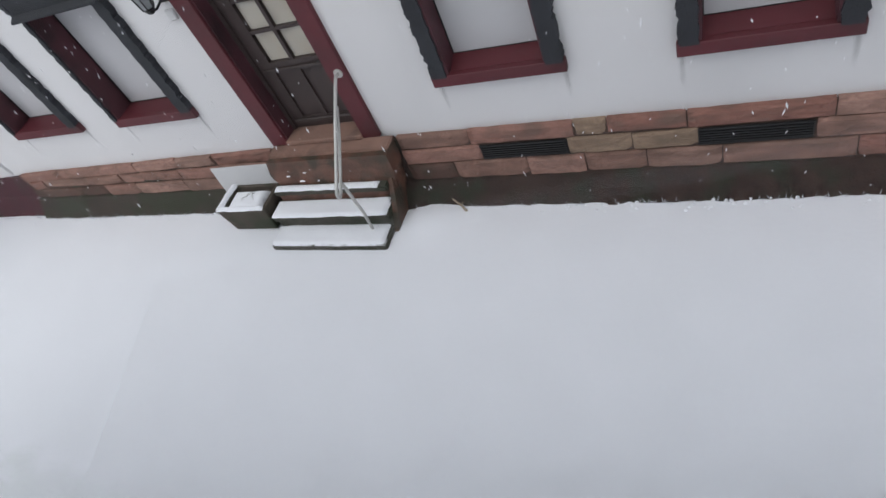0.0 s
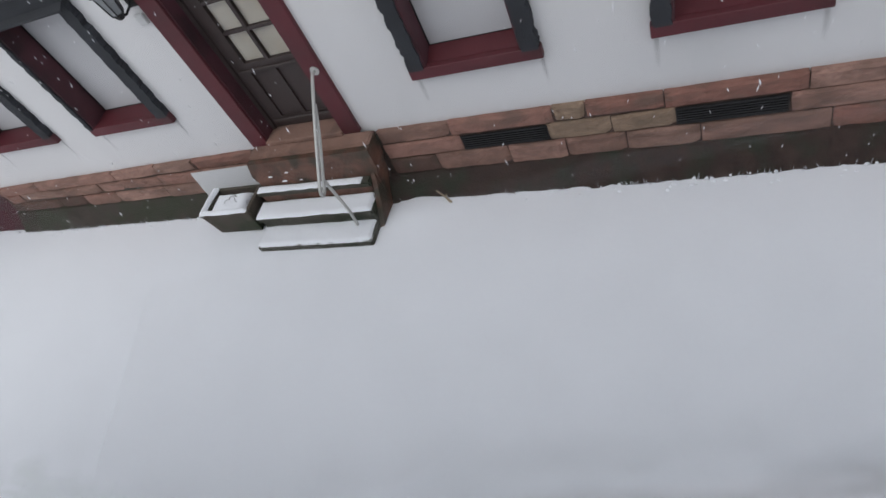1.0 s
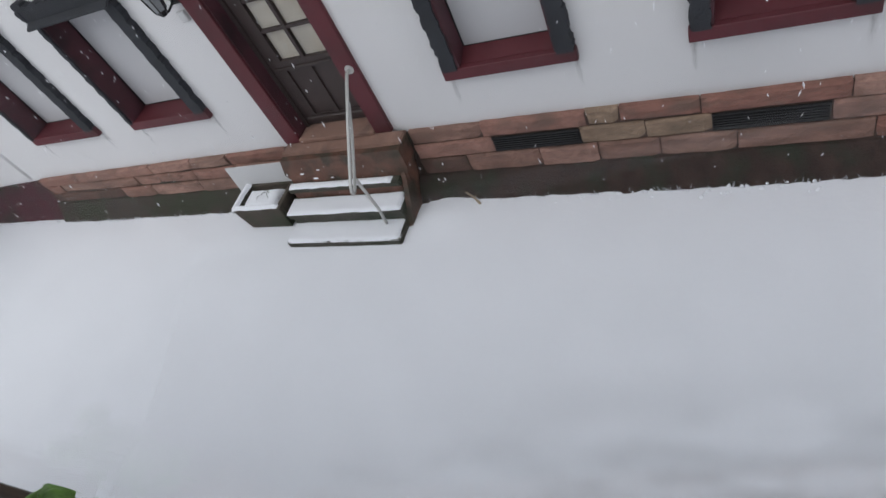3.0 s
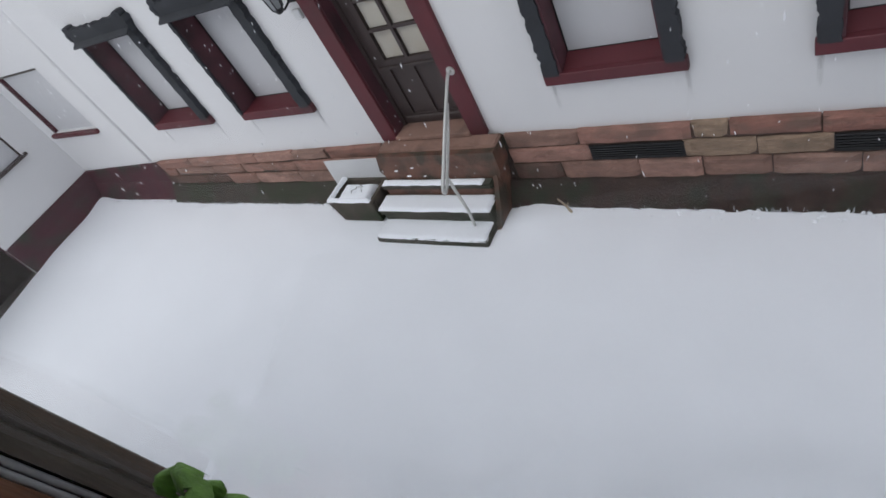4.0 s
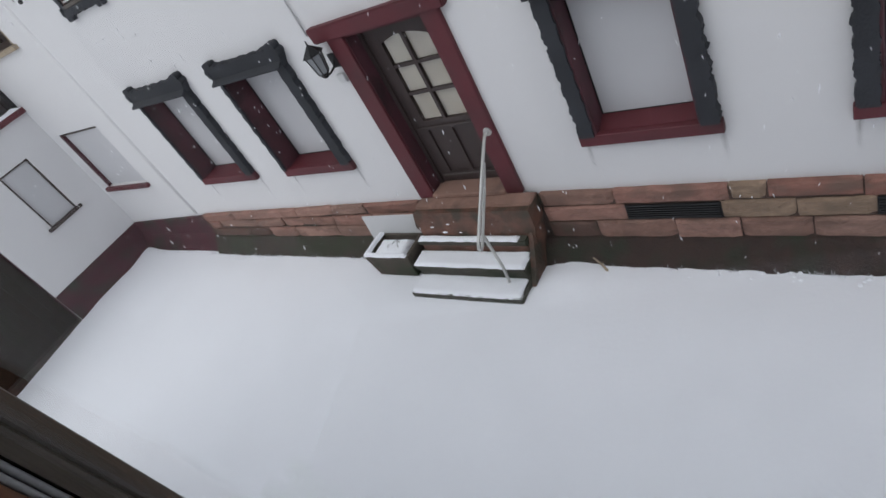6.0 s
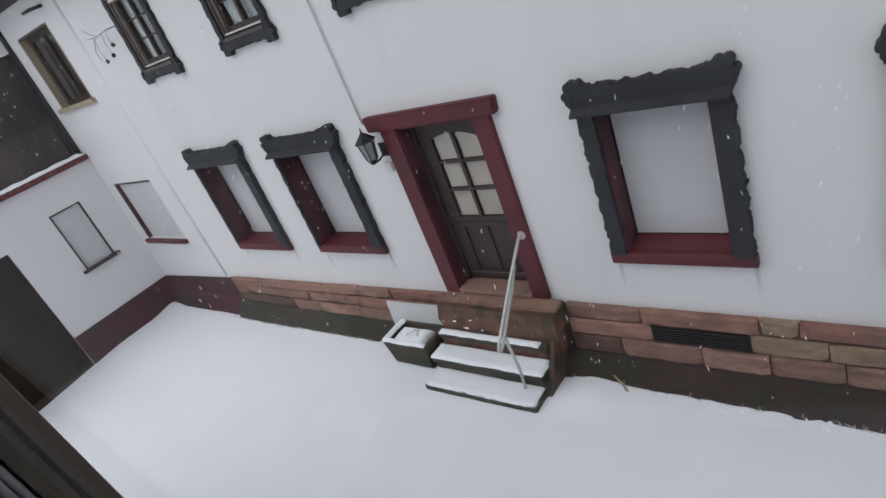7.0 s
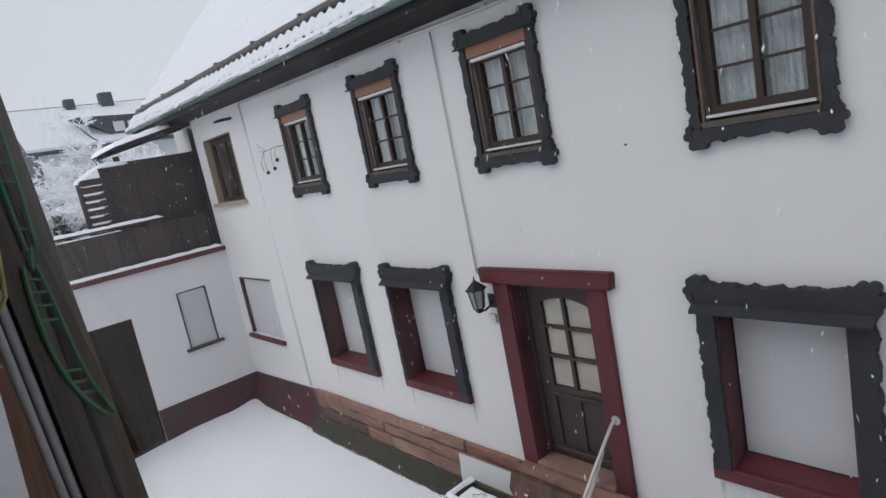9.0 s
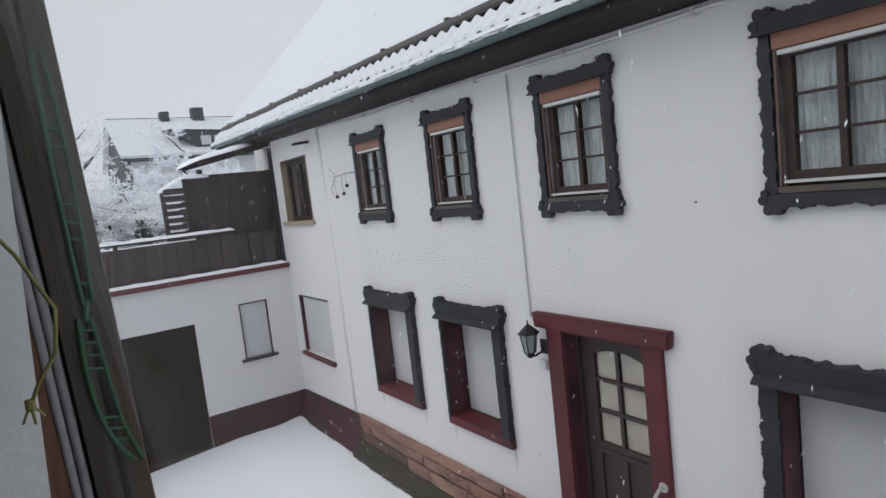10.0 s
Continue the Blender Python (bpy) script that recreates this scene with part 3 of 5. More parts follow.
part("window_frame", fr, BROWN, ob, "dark brown window frame")
for a, b in ((-0.56, -0.04), (0.04, 0.56)):
    part("pane", B(a, b, 0.15, 0.154, 0.11, 1.13), GLASS, ob).visible_shadow = False
# No curtain here: a dark sheet painted for the room's shade.
part("curtain", B(-0.56, 0.56, 0.27, 0.28, 0.05, 1.2), FENCE, ob, "dark sheet in place of the unlit room")

# ---- door ----
ob = thing("door_1", -0.71, 0, 0.83, "closed dark oak front door with six curtained panes in red stone surround", "door", "", "structure")
part("jamb", B(-0.72, -0.50, -0.05, 0.22, 0.0, 2.10, bev=0.008), RED, ob, "dark red painted stone jamb")
part("jamb", B(0.49, 0.695, -0.05, 0.22, 0.0, 2.10, bev=0.008), RED, ob, "dark red painted stone jamb")
lin = bmesh.new()
prism(lin, [(-0.86, 2.101), (0.79, 2.101), (0.81, 2.262), (-0.88, 2.262)], -0.085, 0.22)
bmesh.ops.bevel(lin, geom=list(lin.edges), offset=0.012, segments=2, affect="EDGES")
part("lintel", lin, RED, ob, "heavy dark red lintel")
part("soffit", B(-0.499, 0.499, 0.0, 0.30, 2.06, 2.10), RED, ob)
part("threshold", B(-0.498, 0.498, -0.075, 0.24, 0.004, 0.062, bev=0.01), SILLSTONE, ob, "worn pale sandstone threshold")
# Thin sheet that gives the jamb's inner side the reveals' red.
part("inner_lining", B(-0.499, -0.484, -0.02, 0.139, 0.064, 2.059), REVEAL, ob, "dark red sheet on the jamb's inner side")
part("lining", B(-0.499, -0.44, 0.14, 0.30, 0.064, 2.06), DOORWOOD, ob)
part("lining", B(0.44, 0.499, 0.14, 0.30, 0.064, 2.06), DOORWOOD, ob)
leaf = bmesh.new()
box(leaf, -0.438, -0.28, 0.17, 0.22, 0.066, 2.055), box(leaf, 0.33, 0.438, 0.17, 0.22, 0.066, 2.055)
box(leaf, -0.28, 0.33, 0.17, 0.22, 0.066, 0.20), box(leaf, -0.28, 0.33, 0.17, 0.22, 0.78, 0.90), box(leaf, -0.28, 0.33, 0.17, 0.22, 1.93, 2.055)
box(leaf, -0.01, 0.03, 0.172, 0.218, 0.90, 1.93), box(leaf, -0.02, 0.04, 0.172, 0.218, 0.20, 0.78)
box(leaf, -0.28, -0.02, 0.195, 0.21, 0.20, 0.78), box(leaf, 0.04, 0.33, 0.195, 0.21, 0.20, 0.78)
for a, b, up in ((-0.28, -0.005, 1), (0.035, 0.33, -1)):
    poly = [(a, 1.931), (b, 1.931)]
    for k in range(7):
        u = k / 6
        xx = b + (a - b) * u
        t_ = (abs(xx - 0.01) / 0.32)
        poly.append((xx, 1.90 - 0.075 * t_ ** 2))
    prism(leaf, poly, 0.173, 0.217)
part("leaf", leaf, DOORWOOD, ob, "dark oak door leaf with two lower panels")
part("moulding", B(-0.40, 0.40, 0.145, 0.169, 0.80, 0.835, bev=0.006), DOORWOOD, ob)
for z in (1.225, 1.555):
    part("glazing_bar", B(-0.279, 0.329, 0.176, 0.214, z, z + 0.035), DOORWOOD, ob)
for a, b in ((-0.28, -0.01), (0.03, 0.33)):
    for z0, z1 in ((0.90, 1.225), (1.26, 1.555), (1.59, 1.93)):
        part("pane", B(a, b, 0.197, 0.201, z0, z1), GLASS, ob).visible_shadow = False
        part("pane_curtain", B(a - 0.004, b + 0.004, 0.2205, 0.226, z0, z1), CREAM, ob, "cream curtain behind the pane")
part("weather_bar", B(-0.40, 0.40, 0.14, 0.169, 0.13, 0.185, bev=0.01), DOORWOOD, ob)
hd = bmesh.new()
tube(hd, [(0.385, 0.17, 0.86), (0.385, 0.13, 0.86), (0.31, 0.125, 0.86)], 0.008)
box(hd, 0.368, 0.402, 0.160, 0.1695, 0.76, 0.92)
part("handle", hd, IRON, ob, "black door handle")

# ---- steps ----
st = thing("entrance_steps", -0.72, -0.5, 0.0, "mossy stone entrance steps partly covered with snow", "steps")


def stone_block(x0, x1, y0, y1, z0, z1, bev=0.02, seed=1, cuts=8):
    bm = bmesh.new()
    box(bm, x0, x1, y0, y1, z0, z1)
    bmesh.ops.bevel(bm, geom=list(bm.edges), offset=bev, segments=2, affect="EDGES")
    bmesh.ops.subdivide_edges(bm, edges=[e for e in bm.edges if e.calc_length() > 0.25], cuts=cuts, use_grid_fill=True)
    for v in bm.verts:
        d = noise.noise_vector(v.co * 6 + Vector((seed, 0, 0)))
        v.co += Vector(d) * 0.007
    return bm


part("tread", stone_block(-0.81, 0.72, -0.385, 0.0, -0.08, 0.068, 0.015, 1), SLAB, st, "mossy stone tread")
part("riser", stone_block(-0.79, 0.72, -0.10, 0.22, 0.05, 0.18, 0.01, 2), SLAB, st)
part("tread", stone_block(-0.82, 0.72, -0.12, 0.22, 0.175, 0.26, 0.015, 3), SLAB, st, "mossy stone tread")
part("riser", stone_block(-0.78, 0.70, 0.14, 0.26, 0.20, 0.38, 0.01, 4), STEPSTONE, st)
part("tread", stone_block(-0.80, 0.72, 0.105, 0.30, 0.37, 0.445, 0.015, 5), SLAB, st, "mossy stone tread")
blk = bmesh.new()
prism(blk, [(-0.76, -0.05), (0.76, -0.05), (0.80, 0.45), (0.84, 0.55), (0.84, 0.80), (-0.70, 0.80), (-0.78, 0.58), (-0.74, 0.5)], 0.205, 0.49)
bmesh.ops.subdivide_edges(blk, edges=[e for e in blk.edges if e.calc_length() > 0.25], cuts=6, use_grid_fill=True)
for v in blk.verts:
    v.co += Vector(noise.noise_vector(v.co * 5)) * 0.008
part("landing_block", blk, STEPSTONE, st, "wet red-brown sandstone landing block")
part("landing_edge", stone_block(-0.71, 0.85, 0.275, 0.47, 0.79, 0.83, 0.012, 7), SILLSTONE, st, "worn sandstone landing edge")
cheek = bmesh.new()
prism(cheek, [(0.0, -0.05), (0.50, -0.05), (0.40, 0.06), (0.30, 0.20), (0.17, 0.38), (0.05, 0.58), (0.0, 0.62)], 0.0, 0.06)
for v in cheek.verts:
    v.co = Vector((0.722 + v.co.y * 0.9, 0.31 - v.co.x, v.co.z)) + Vector(noise.noise_vector(v.co * 8)) * 0.01
part("side_cheek", cheek, STEPSTONE, st)

for n_, (a, b, c, d, z) in enumerate(((-1.528, -0.02, -0.878, -0.575, 0.060), (-1.545, -0.01, -0.622, -0.365, 0.252), (-1.49, -0.10, -0.395, -0.305, 0.446))):
    solid("snow_cover", snow_pile(a, b, c, d, z, 0.032 if n_ < 2 else 0.027, n_ * 5, step=0.022), SNOW, "soft fresh snow lying on a stone step", "snow", "stuff", smooth=True)
for n_, (x, y, z, s) in enumerate(((-1.23, -0.312, 0.60, 0.04), (-0.98, -0.312, 0.64, 0.03), (-1.08, -0.314, 0.52, 0.05), (-0.86, -0.312, 0.51, 0.03))):
    bm = bmesh.new()
    bmesh.ops.create_icosphere(bm, subdivisions=2, radius=s * 0.5)
    for v in bm.verts:
        v.co = Vector((v.co.x * 1.6, v.co.y * 0.45, v.co.z * 0.6)) + Vector(noise.noise_vector(v.co * 30 + Vector((n_, 0, 0)))) * 0.006 + Vector((x, y, z))
    solid("snow_clump", bm, SNOW, "small snow clump stuck to the landing block", "snow", smooth=True)

# ---- hand rail ----
hr = thing("handrail", -0.09, -0.06, 1.64, "galvanised tubular handrail from door jamb to steps", "handrail")
rail = [(0, 0, 0), (0, -0.06, 0.0), (0.01, -0.12, -0.025), (0.03, -0.45, -0.25), (0.07, -0.93, -0.585), (0.073, -0.965, -0.615), (0.073, -0.985, -0.645), (0.07, -0.975, -0.675), (0.065, -0.945, -0.685), (0.062, -0.90, -0.665), (0.035, -0.50, -0.36), (0.018, -0.28, -0.165)]
part("rail", tube(bmesh.new(), rail, 0.0165, 10), STEEL, hr, smooth=True)
part("post", tube(bmesh.new(), [(0.06, -0.83, -0.62), (-0.03, -0.70, -1.2), (-0.15, -0.595, -1.56)], 0.0165, 10), STEEL, hr, smooth=True)
part("wall_plate", disc(bmesh.new(), 0, 0, 0.046, -0.004, 0.012, 20), STEEL, hr, "round steel wall plate")

# ---- planter and white board ----
pl = thing("planter", -1.96, -0.38, 0.0, "mossy concrete trough planter filled with snow", "planter")
pb = bmesh.new()
for x0, x1, y0, y1 in ((-0.37, 0.37, -0.22, -0.17), (-0.37, 0.37, 0.19, 0.24), (-0.37, -0.31, -0.17, 0.19), (0.31, 0.37, -0.17, 0.19)):
    box(pb, x0, x1, y0, y1, 0.0, 0.37, bev=0.012)
box(pb, -0.31, 0.31, -0.17, 0.19, 0.0, 0.28)
for v in pb.verts:
    k = 0.86 + 0.14 * v.co.z / 0.37
    v.co.x, v.co.y = v.co.x * k, v.co.y * k
part("trough", pb, CONCRETE, pl)
solid("snow_cover", snow_pile(-2.23, -1.72, -0.565, -0.24, 0.285, 0.085, 31, step=0.02, ragged=0.05), SNOW, "snow heaped inside the planter", "snow", "stuff", smooth=True)
solid("snow_cover", snow_pile(-2.33, -1.62, -0.60, -0.535, 0.366, 0.042, 32, step=0.015, ragged=0.02), SNOW, "snow along the planter's front rim", "snow", "stuff", smooth=True)
solid("snow_cover", snow_pile(-2.33, -2.255, -0.56, -0.16, 0.366, 0.04, 33, step=0.015, ragged=0.02), SNOW, "snow along the planter's short rim", "snow", "stuff", smooth=True)
for k, (x, y, a) in enumerate(((-1.95, -0.36, 0.4), (-1.86, -0.40, 2.0), (-2.0, -0.42, 1.1), (-1.90, -0.33, 2.7))):
    dx, dy = 0.07 * math.cos(a), 0.05 * math.sin(a)
    solid("dead_stem", tube(bmesh.new(), [(x - dx, y - dy, 0.33), (x, y, 0.40), (x + dx, y + dy, 0.385)], 0.005, 5, 0.002), BARK, "dark withered plant stem in the planter", "stem", group="stems in the planter")
wb = bmesh.new()
prism(wb, [(-2.52, 0.20), (-1.50, 0.20), (-1.45, 0.675), (-2.47, 0.665)], -0.165, -0.15)
solid("white_board", wb, WHITEP, "plain white board leaning against the stone plinth", "board")

# ---- plinth ----


def plinth_top(x):
    return 0.797 if x > -1.5 else 0.775 + (x + 1.5) * 0.0115


def stone_foot(x):
    return 0.222 if x > -1.5 else 0.258


def plinth_body(x0, x1, y_low):
    bm = bmesh.new()
    n = int((x1 - x0) / 0.12)
    prof = []
    for i in range(n + 1):
        x = x0 + (x1 - x0) * i / n
        t_, f_ = plinth_top(x), stone_foot(x)
        q = [(-0.002, t_ - 0.02), (-0.035, t_ - 0.02), (-0.085, f_ + 0.02), (-0.125, f_ + 0.005), (y_low * 0.62, 0.12), (y_low, -0.08)]
        prof.append([bm.verts.new((x, y + (0.014 * noise.noise((x * 3, z * 5, 1)) if 0 < j else 0), z + (0.012 * noise.noise((x * 2, 0, j)) if 1 < j < 5 else 0))) for j, (y, z) in enumerate(q)])
    for a, b in zip(prof, prof[1:]):
        for j in range(5):
            bm.faces.new((a[j], b[j], b[j + 1], a[j + 1]))
    return bm


right = solid("plinth_right", plinth_body(0.0, 9.0, -0.37), FOOT, "damp mossy footing below red sandstone blocks", "plinth", "structure")
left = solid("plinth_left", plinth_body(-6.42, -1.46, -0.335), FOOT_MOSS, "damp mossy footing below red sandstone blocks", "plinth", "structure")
rp = bmesh.new()
rows = []
for i in range(30):
    x = -9.13 + i * (2.71 / 29)
    t_ = 0.575 + (x + 9.13) * 0.042
    rows.append([rp.verts.new((x, y + 0.006 * noise.noise((x * 4, z * 4, 2)), z)) for y, z in ((-0.002, t_), (-0.03, t_ - 0.004), (-0.06, 0.3), (-0.16, 0.1), (-0.29, -0.12))])
for a, b in zip(rows, rows[1:]):
    for j in range(4):
        rp.faces.new((a[j], b[j], b[j + 1], a[j + 1]))
solid("plinth_corner", rp, RED_WALL, "dark red painted plinth with damp lower edge", "plinth", "structure")

rnd = random.Random(4)


def mortar_bed(parent, x0, x1):
    bm = bmesh.new()
    n = int((x1 - x0) / 0.3)
    rows = []
    for i in range(n + 1):
        x = x0 + (x1 - x0) * i / n
        t_ = plinth_top(x)
        rows.append([bm.verts.new(p) for p in ((x, -0.02, t_ - 0.006), (x, -0.040, t_ - 0.010), (x, -0.088, stone_foot(x) + 0.005), (x, -0.05, stone_foot(x)))])
    for a, b in zip(rows, rows[1:]):
        for j in range(4):
            bm.faces.new((a[j], b[j], b[(j + 1) % 4], a[(j + 1) % 4]))
    bm.faces.new(rows[0]), bm.faces.new(rows[-1][::-1])
    part("mortar_bed", bm, MORTAR, parent)


mortar_bed(right, 0.15, 8.95)
mortar_bed(left, -6.41, -1.5)


def stone(parent, x0, x1, z0, z1, y, material):
    """A rough-hewn block: a bulging, chipped face with pulled-back edges."""
    bm = bmesh.new()
    nx, nz = max(6, int((x1 - x0) / 0.06)), 5
    proud = y - 0.008 - rnd.random() * 0.022
    s = rnd.random() * 50
    lean = rnd.uniform(-0.5, 0.5) * (0.05 if parent is left else 0.02)
    rows = []
    for i in range(nx + 1):
        row = []
        for j in range(nz + 1):
            u, v = i / nx, j / nz
            rim = i in (0, nx) or j in (0, nz)
            x = x0 + (x1 - x0) * u + (0.006 * noise.noise((s, j * 2.1, i)) if i in (0, nx) else 0.015 * noise.noise((s, i, j)))
            z = z0 + (z1 - z0) * (v if rim else 0.5 + (v - 0.5) * 1.35) + 0.006 * noise.noise((x * 7, j, s)) + lean * (u - 0.5)
            yy = proud + (0.019 if rim else 0.013 * noise.noise((x * 8, z * 13, s)) + 0.007 * noise.noise((x * 25, z * 30, s)))
            row.append(bm.verts.new((x, yy, z)))
        rows.append(row)
    for a, b in zip(rows, rows[1:]):
        for j in range(nz):
            bm.faces.new((a[j], b[j], b[j + 1], a[j + 1]))
    rim = [r[0] for r in rows] + rows[-1][1:] + [r[-1] for r in rows[-2::-1]] + rows[0][-2:0:-1]
    deep = [bm.verts.new((v.co.x, y + 0.05, v.co.z)) for v in rim]
    for k in range(len(rim)):
        bm.faces.new((rim[k], rim[(k + 1) % len(rim)], deep[(k + 1) % len(rim)], deep[k]))
    o = new("stone", finish(bm, "stone", material, False))
    o.parent = parent


vents = [(1.03, 1.895), (3.01, 3.86)]
# Blocks picked out in buff and, in the lowest course, darker brown.
BUFF, DARK_BLOCKS = {(0, 1.97), (1, 1.88), (1, 2.47)}, {(2, 0.15), (2, -6.2), (2, -5.3)}
COURSES = (
    (right, ((0.15, 0.94, 1.97, 2.27, 2.93, 3.99, 4.9, 5.7, 6.8, 7.7, 8.9), (0.15, 1.03, None, 1.88, 2.47, 3.02, None, 3.87, 4.7, 5.5, 6.3, 7.4, 8.9), (0.15, 0.69, 1.47, 2.03, 2.58, 3.2, 4.17, 5.0, 5.9, 7.0, 7.9, 8.9)), (0.155, 0.185, 0.21)),
    (left, ((-6.40, -5.5, -3.9, -3.1, -2.47, -1.52), (-6.33, -6.0, -5.0, -4.3, -3.86, -3.17, -2.4, -1.52), (-6.2, -5.3, -4.75, -4.1, -3.19, -2.2, -1.52)), (0.155, 0.185, 0.21)),
)
for parent, courses, highs in COURSES:
    full = sum(highs)
    for c, joints in enumerate(courses):
        for a, b in zip(joints, joints[1:]):
            if a is None or b is None:
                continue
            t_ = plinth_top((a + b) / 2)
            k_ = (t_ - stone_foot(a)) / full
            z1_ = t_ - sum(highs[:c]) * k_
            kind_ = STONE_BUFF if (c, a) in BUFF else STONE_DARK if (c, a) in DARK_BLOCKS else STONE
            stone(parent, a + 0.006, b - 0.006, z1_ - highs[c] * k_ + 0.007 + rnd.uniform(-0.012, 0.012), z1_ - rnd.uniform(0, 0.012) * (c > 0), -0.050 - c * 0.021, kind_)
for k, (a, b) in enumerate(vents):
    v_ = thing("cellar_vent", (a + b) / 2, -0.01, 0.455, "low dark slatted cellar vent in the stone plinth", "vent", "cellar vents")
    h = (b - a) / 2
    part("backing", B(-h, h, -0.062, -0.055, 0.0, 0.17), GRATE, v_)
    part("frame", B(-h, h, -0.075, -0.063, 0.0, 0.012), GRATE, v_)
    part("frame", B(-h, h, -0.075, -0.063, 0.158, 0.17), GRATE, v_)
    for j in range(5):
        part("slat", B(-h + 0.01, h - 0.01, -0.08, -0.063, 0.022 + j * 0.027, 0.033 + j * 0.027), GRATE, v_)

# ---- wall fittings ----
solid("conduit", tube(bmesh.new(), [(-1.685, -0.02, 5.62), (-1.685, -0.02, 4.6), (-1.665, -0.02, 3.02)], 0.009, 8), WHITEP, "thin white conduit running down the facade", "conduit", smooth=True)
solid("rendered_ridge", tube(bmesh.new(), [(-6.75, 0.022, 5.8), (-6.62, 0.026, 0.72)], 0.05, 14), STUCCO, "white rendered-over pipe ridge on the facade", "pipe", "structure", smooth=True)
lm = thing("wall_lantern", -1.53, -0.2, 2.63, "black cast-iron wall lantern with glass sides", "lantern")
hexa = lambda r, z: [(r * math.cos(math.pi / 3 * k), r * math.sin(math.pi / 3 * k), z) for k in range(6)]


def frustum(r0, z0, r1, z1):
    bm = bmesh.new()
    a, b = [bm.verts.new(p) for p in hexa(r0, z0)], [bm.verts.new(p) for p in hexa(r1, z1)]
    for k in range(6):
        bm.faces.new((a[k], a[(k + 1) % 6], b[(k + 1) % 6], b[k]))
    bm.faces.new(a[::-1]), bm.faces.new(b)
    return bm


part("roof", frustum(0.125, 0.262, 0.022, 0.355), IRON, lm)
part("finial", tube(bmesh.new(), [(0, 0, 0.35), (0, 0, 0.41)], 0.014, 8, 0.004), IRON, lm)
part("base", frustum(0.03, 0.0, 0.062, 0.055), IRON, lm)
part("glass_body", frustum(0.056, 0.056, 0.092, 0.268), LAMP_GLASS, lm, "lantern's glass body in opaque grey")
for k in range(6):
    a = math.pi / 3 * k
    part("bar", tube(bmesh.new(), [(0.06 * math.cos(a), 0.06 * math.sin(a), 0.05), (0.096 * math.cos(a), 0.096 * math.sin(a), 0.272)], 0.006, 6), IRON, lm)
part("bracket", tube(bmesh.new(), [(0, 0, 0.02), (0.0, 0.07, 0.0), (0.02, 0.14, 0.03), (0.03, 0.19, 0.10)], 0.012, 8), IRON, lm)
part("wall_plate", B(-0.03, 0.09, 0.17, 0.195, 0.0, 0.16, bev=0.01), IRON, lm)
# White box added in place of a ragged pale patch on the wall.
bx = thing("pale_patch_box", -1.53, -0.02, 2.45, "small white box in place of a ragged pale patch below the lantern", "box")
part("cover", B(-0.05, 0.05, -0.025, 0.018, 0.0, 0.11, bev=0.01), WHITEP, bx)
dv = thing("iron_arm", -5.42, -0.05, 4.9, "thin wrought-iron arm with hanging round baubles", "ornament")
part("arm", tube(bmesh.new(), [(0.1, 0, 0.02), (-0.2, -0.03, 0.03), (-0.55, -0.06, 0.0), (-0.78, -0.08, 0.03)], 0.007, 6, 0.003), BARK, dv)
for a, b, c in ((-0.35, -0.26, 0.0), (-0.62, -0.3, 0.02), (-0.2, -0.14, 0.0)):
    part("wire", tube(bmesh.new(), [(a, -0.05, 0.01), (a - 0.03, -0.06, b / 2), (a - 0.01, -0.05, b)], 0.003, 6), BARK, dv)
    ba = bmesh.new()
    bmesh.ops.create_icosphere(ba, subdivisions=2, radius=0.031)
    for v in ba.verts:
        v.co += Vector((a - 0.01, -0.05, b - 0.03))
    part("bauble", ba, IRON, dv, smooth=True)
part("twig", tube(bmesh.new(), [(-0.5, -0.06, 0.0), (-0.68, -0.08, 0.10), (-0.74, -0.08, 0.14)], 0.004, 5), BARK, dv)
part("twig", tube(bmesh.new(), [(-0.6, -0.06, 0.0), (-0.74, -0.08, -0.18), (-0.70, -0.08, -0.3)], 0.004, 5), BARK, dv)
hk = bmesh.new()
tube(hk, [(-7.2, 0.0, 5.62), (-7.2, -0.22, 5.6), (-7.36, -0.24, 5.6)], 0.026, 8)
solid("vent_pipe", hk, IRON, "short dark pipe stub under the eaves", "pipe", smooth=True)
sp = bmesh.new()
disc(sp, 0.391, 4.18, 0.007, -0.02, 0.0, 10)
solid("wall_hook", sp, MORTAR, "small brown hook in the white facade", "hook")

# ---- roof and eaves ----
RX0, RX1 = -11.55, 9.0
PITCH = 1.05


def tilt(x):
    return -0.021 * (x + 3.0)


def shear(bm):
    for v in bm.verts:
        v.co.z += tilt(v.co.x)
    return bm


def span(bm, y0, y1, z0, z1, z0b=None, n=8):
    """A long board along the eaves, in n lengths; z0b: height of the lower face at y1."""
    for i in range(n):
        a, b = RX0 + (RX1 - RX0) * i / n, RX0 + (RX1 - RX0) * (i + 1) / n - 0.002
        box(bm, a, b, y0, y1, z0, z1)
    if z0b is not None:
        for v in bm.verts:
            if v.co.y > (y0 + y1) / 2 and v.co.z < (z0 + z1) / 2:
                v.co.z = z0b
    return bm


solid("soffit", shear(span(bmesh.new(), -0.46, -0.002, 5.80, 5.86, 5.74)), SOFFIT, "dark brown boarded soffit under the eaves", "soffit", "structure")
solid("fascia", shear(span(bmesh.new(), -0.485, -0.461, 5.77, 5.93)), SOFFIT, "dark brown fascia board", "fascia", "structure")
cab = bmesh.new()
tube(cab, [(x, -0.035, 5.685 + tilt(x) + 0.012 * math.sin(x * 1.7)) for x in np.linspace(-6.6, 8.9, 40)], 0.018, 6)
solid("eaves_cable", cab, WHITEP, "white cable pipe clipped under the eaves", "cable", smooth=True)
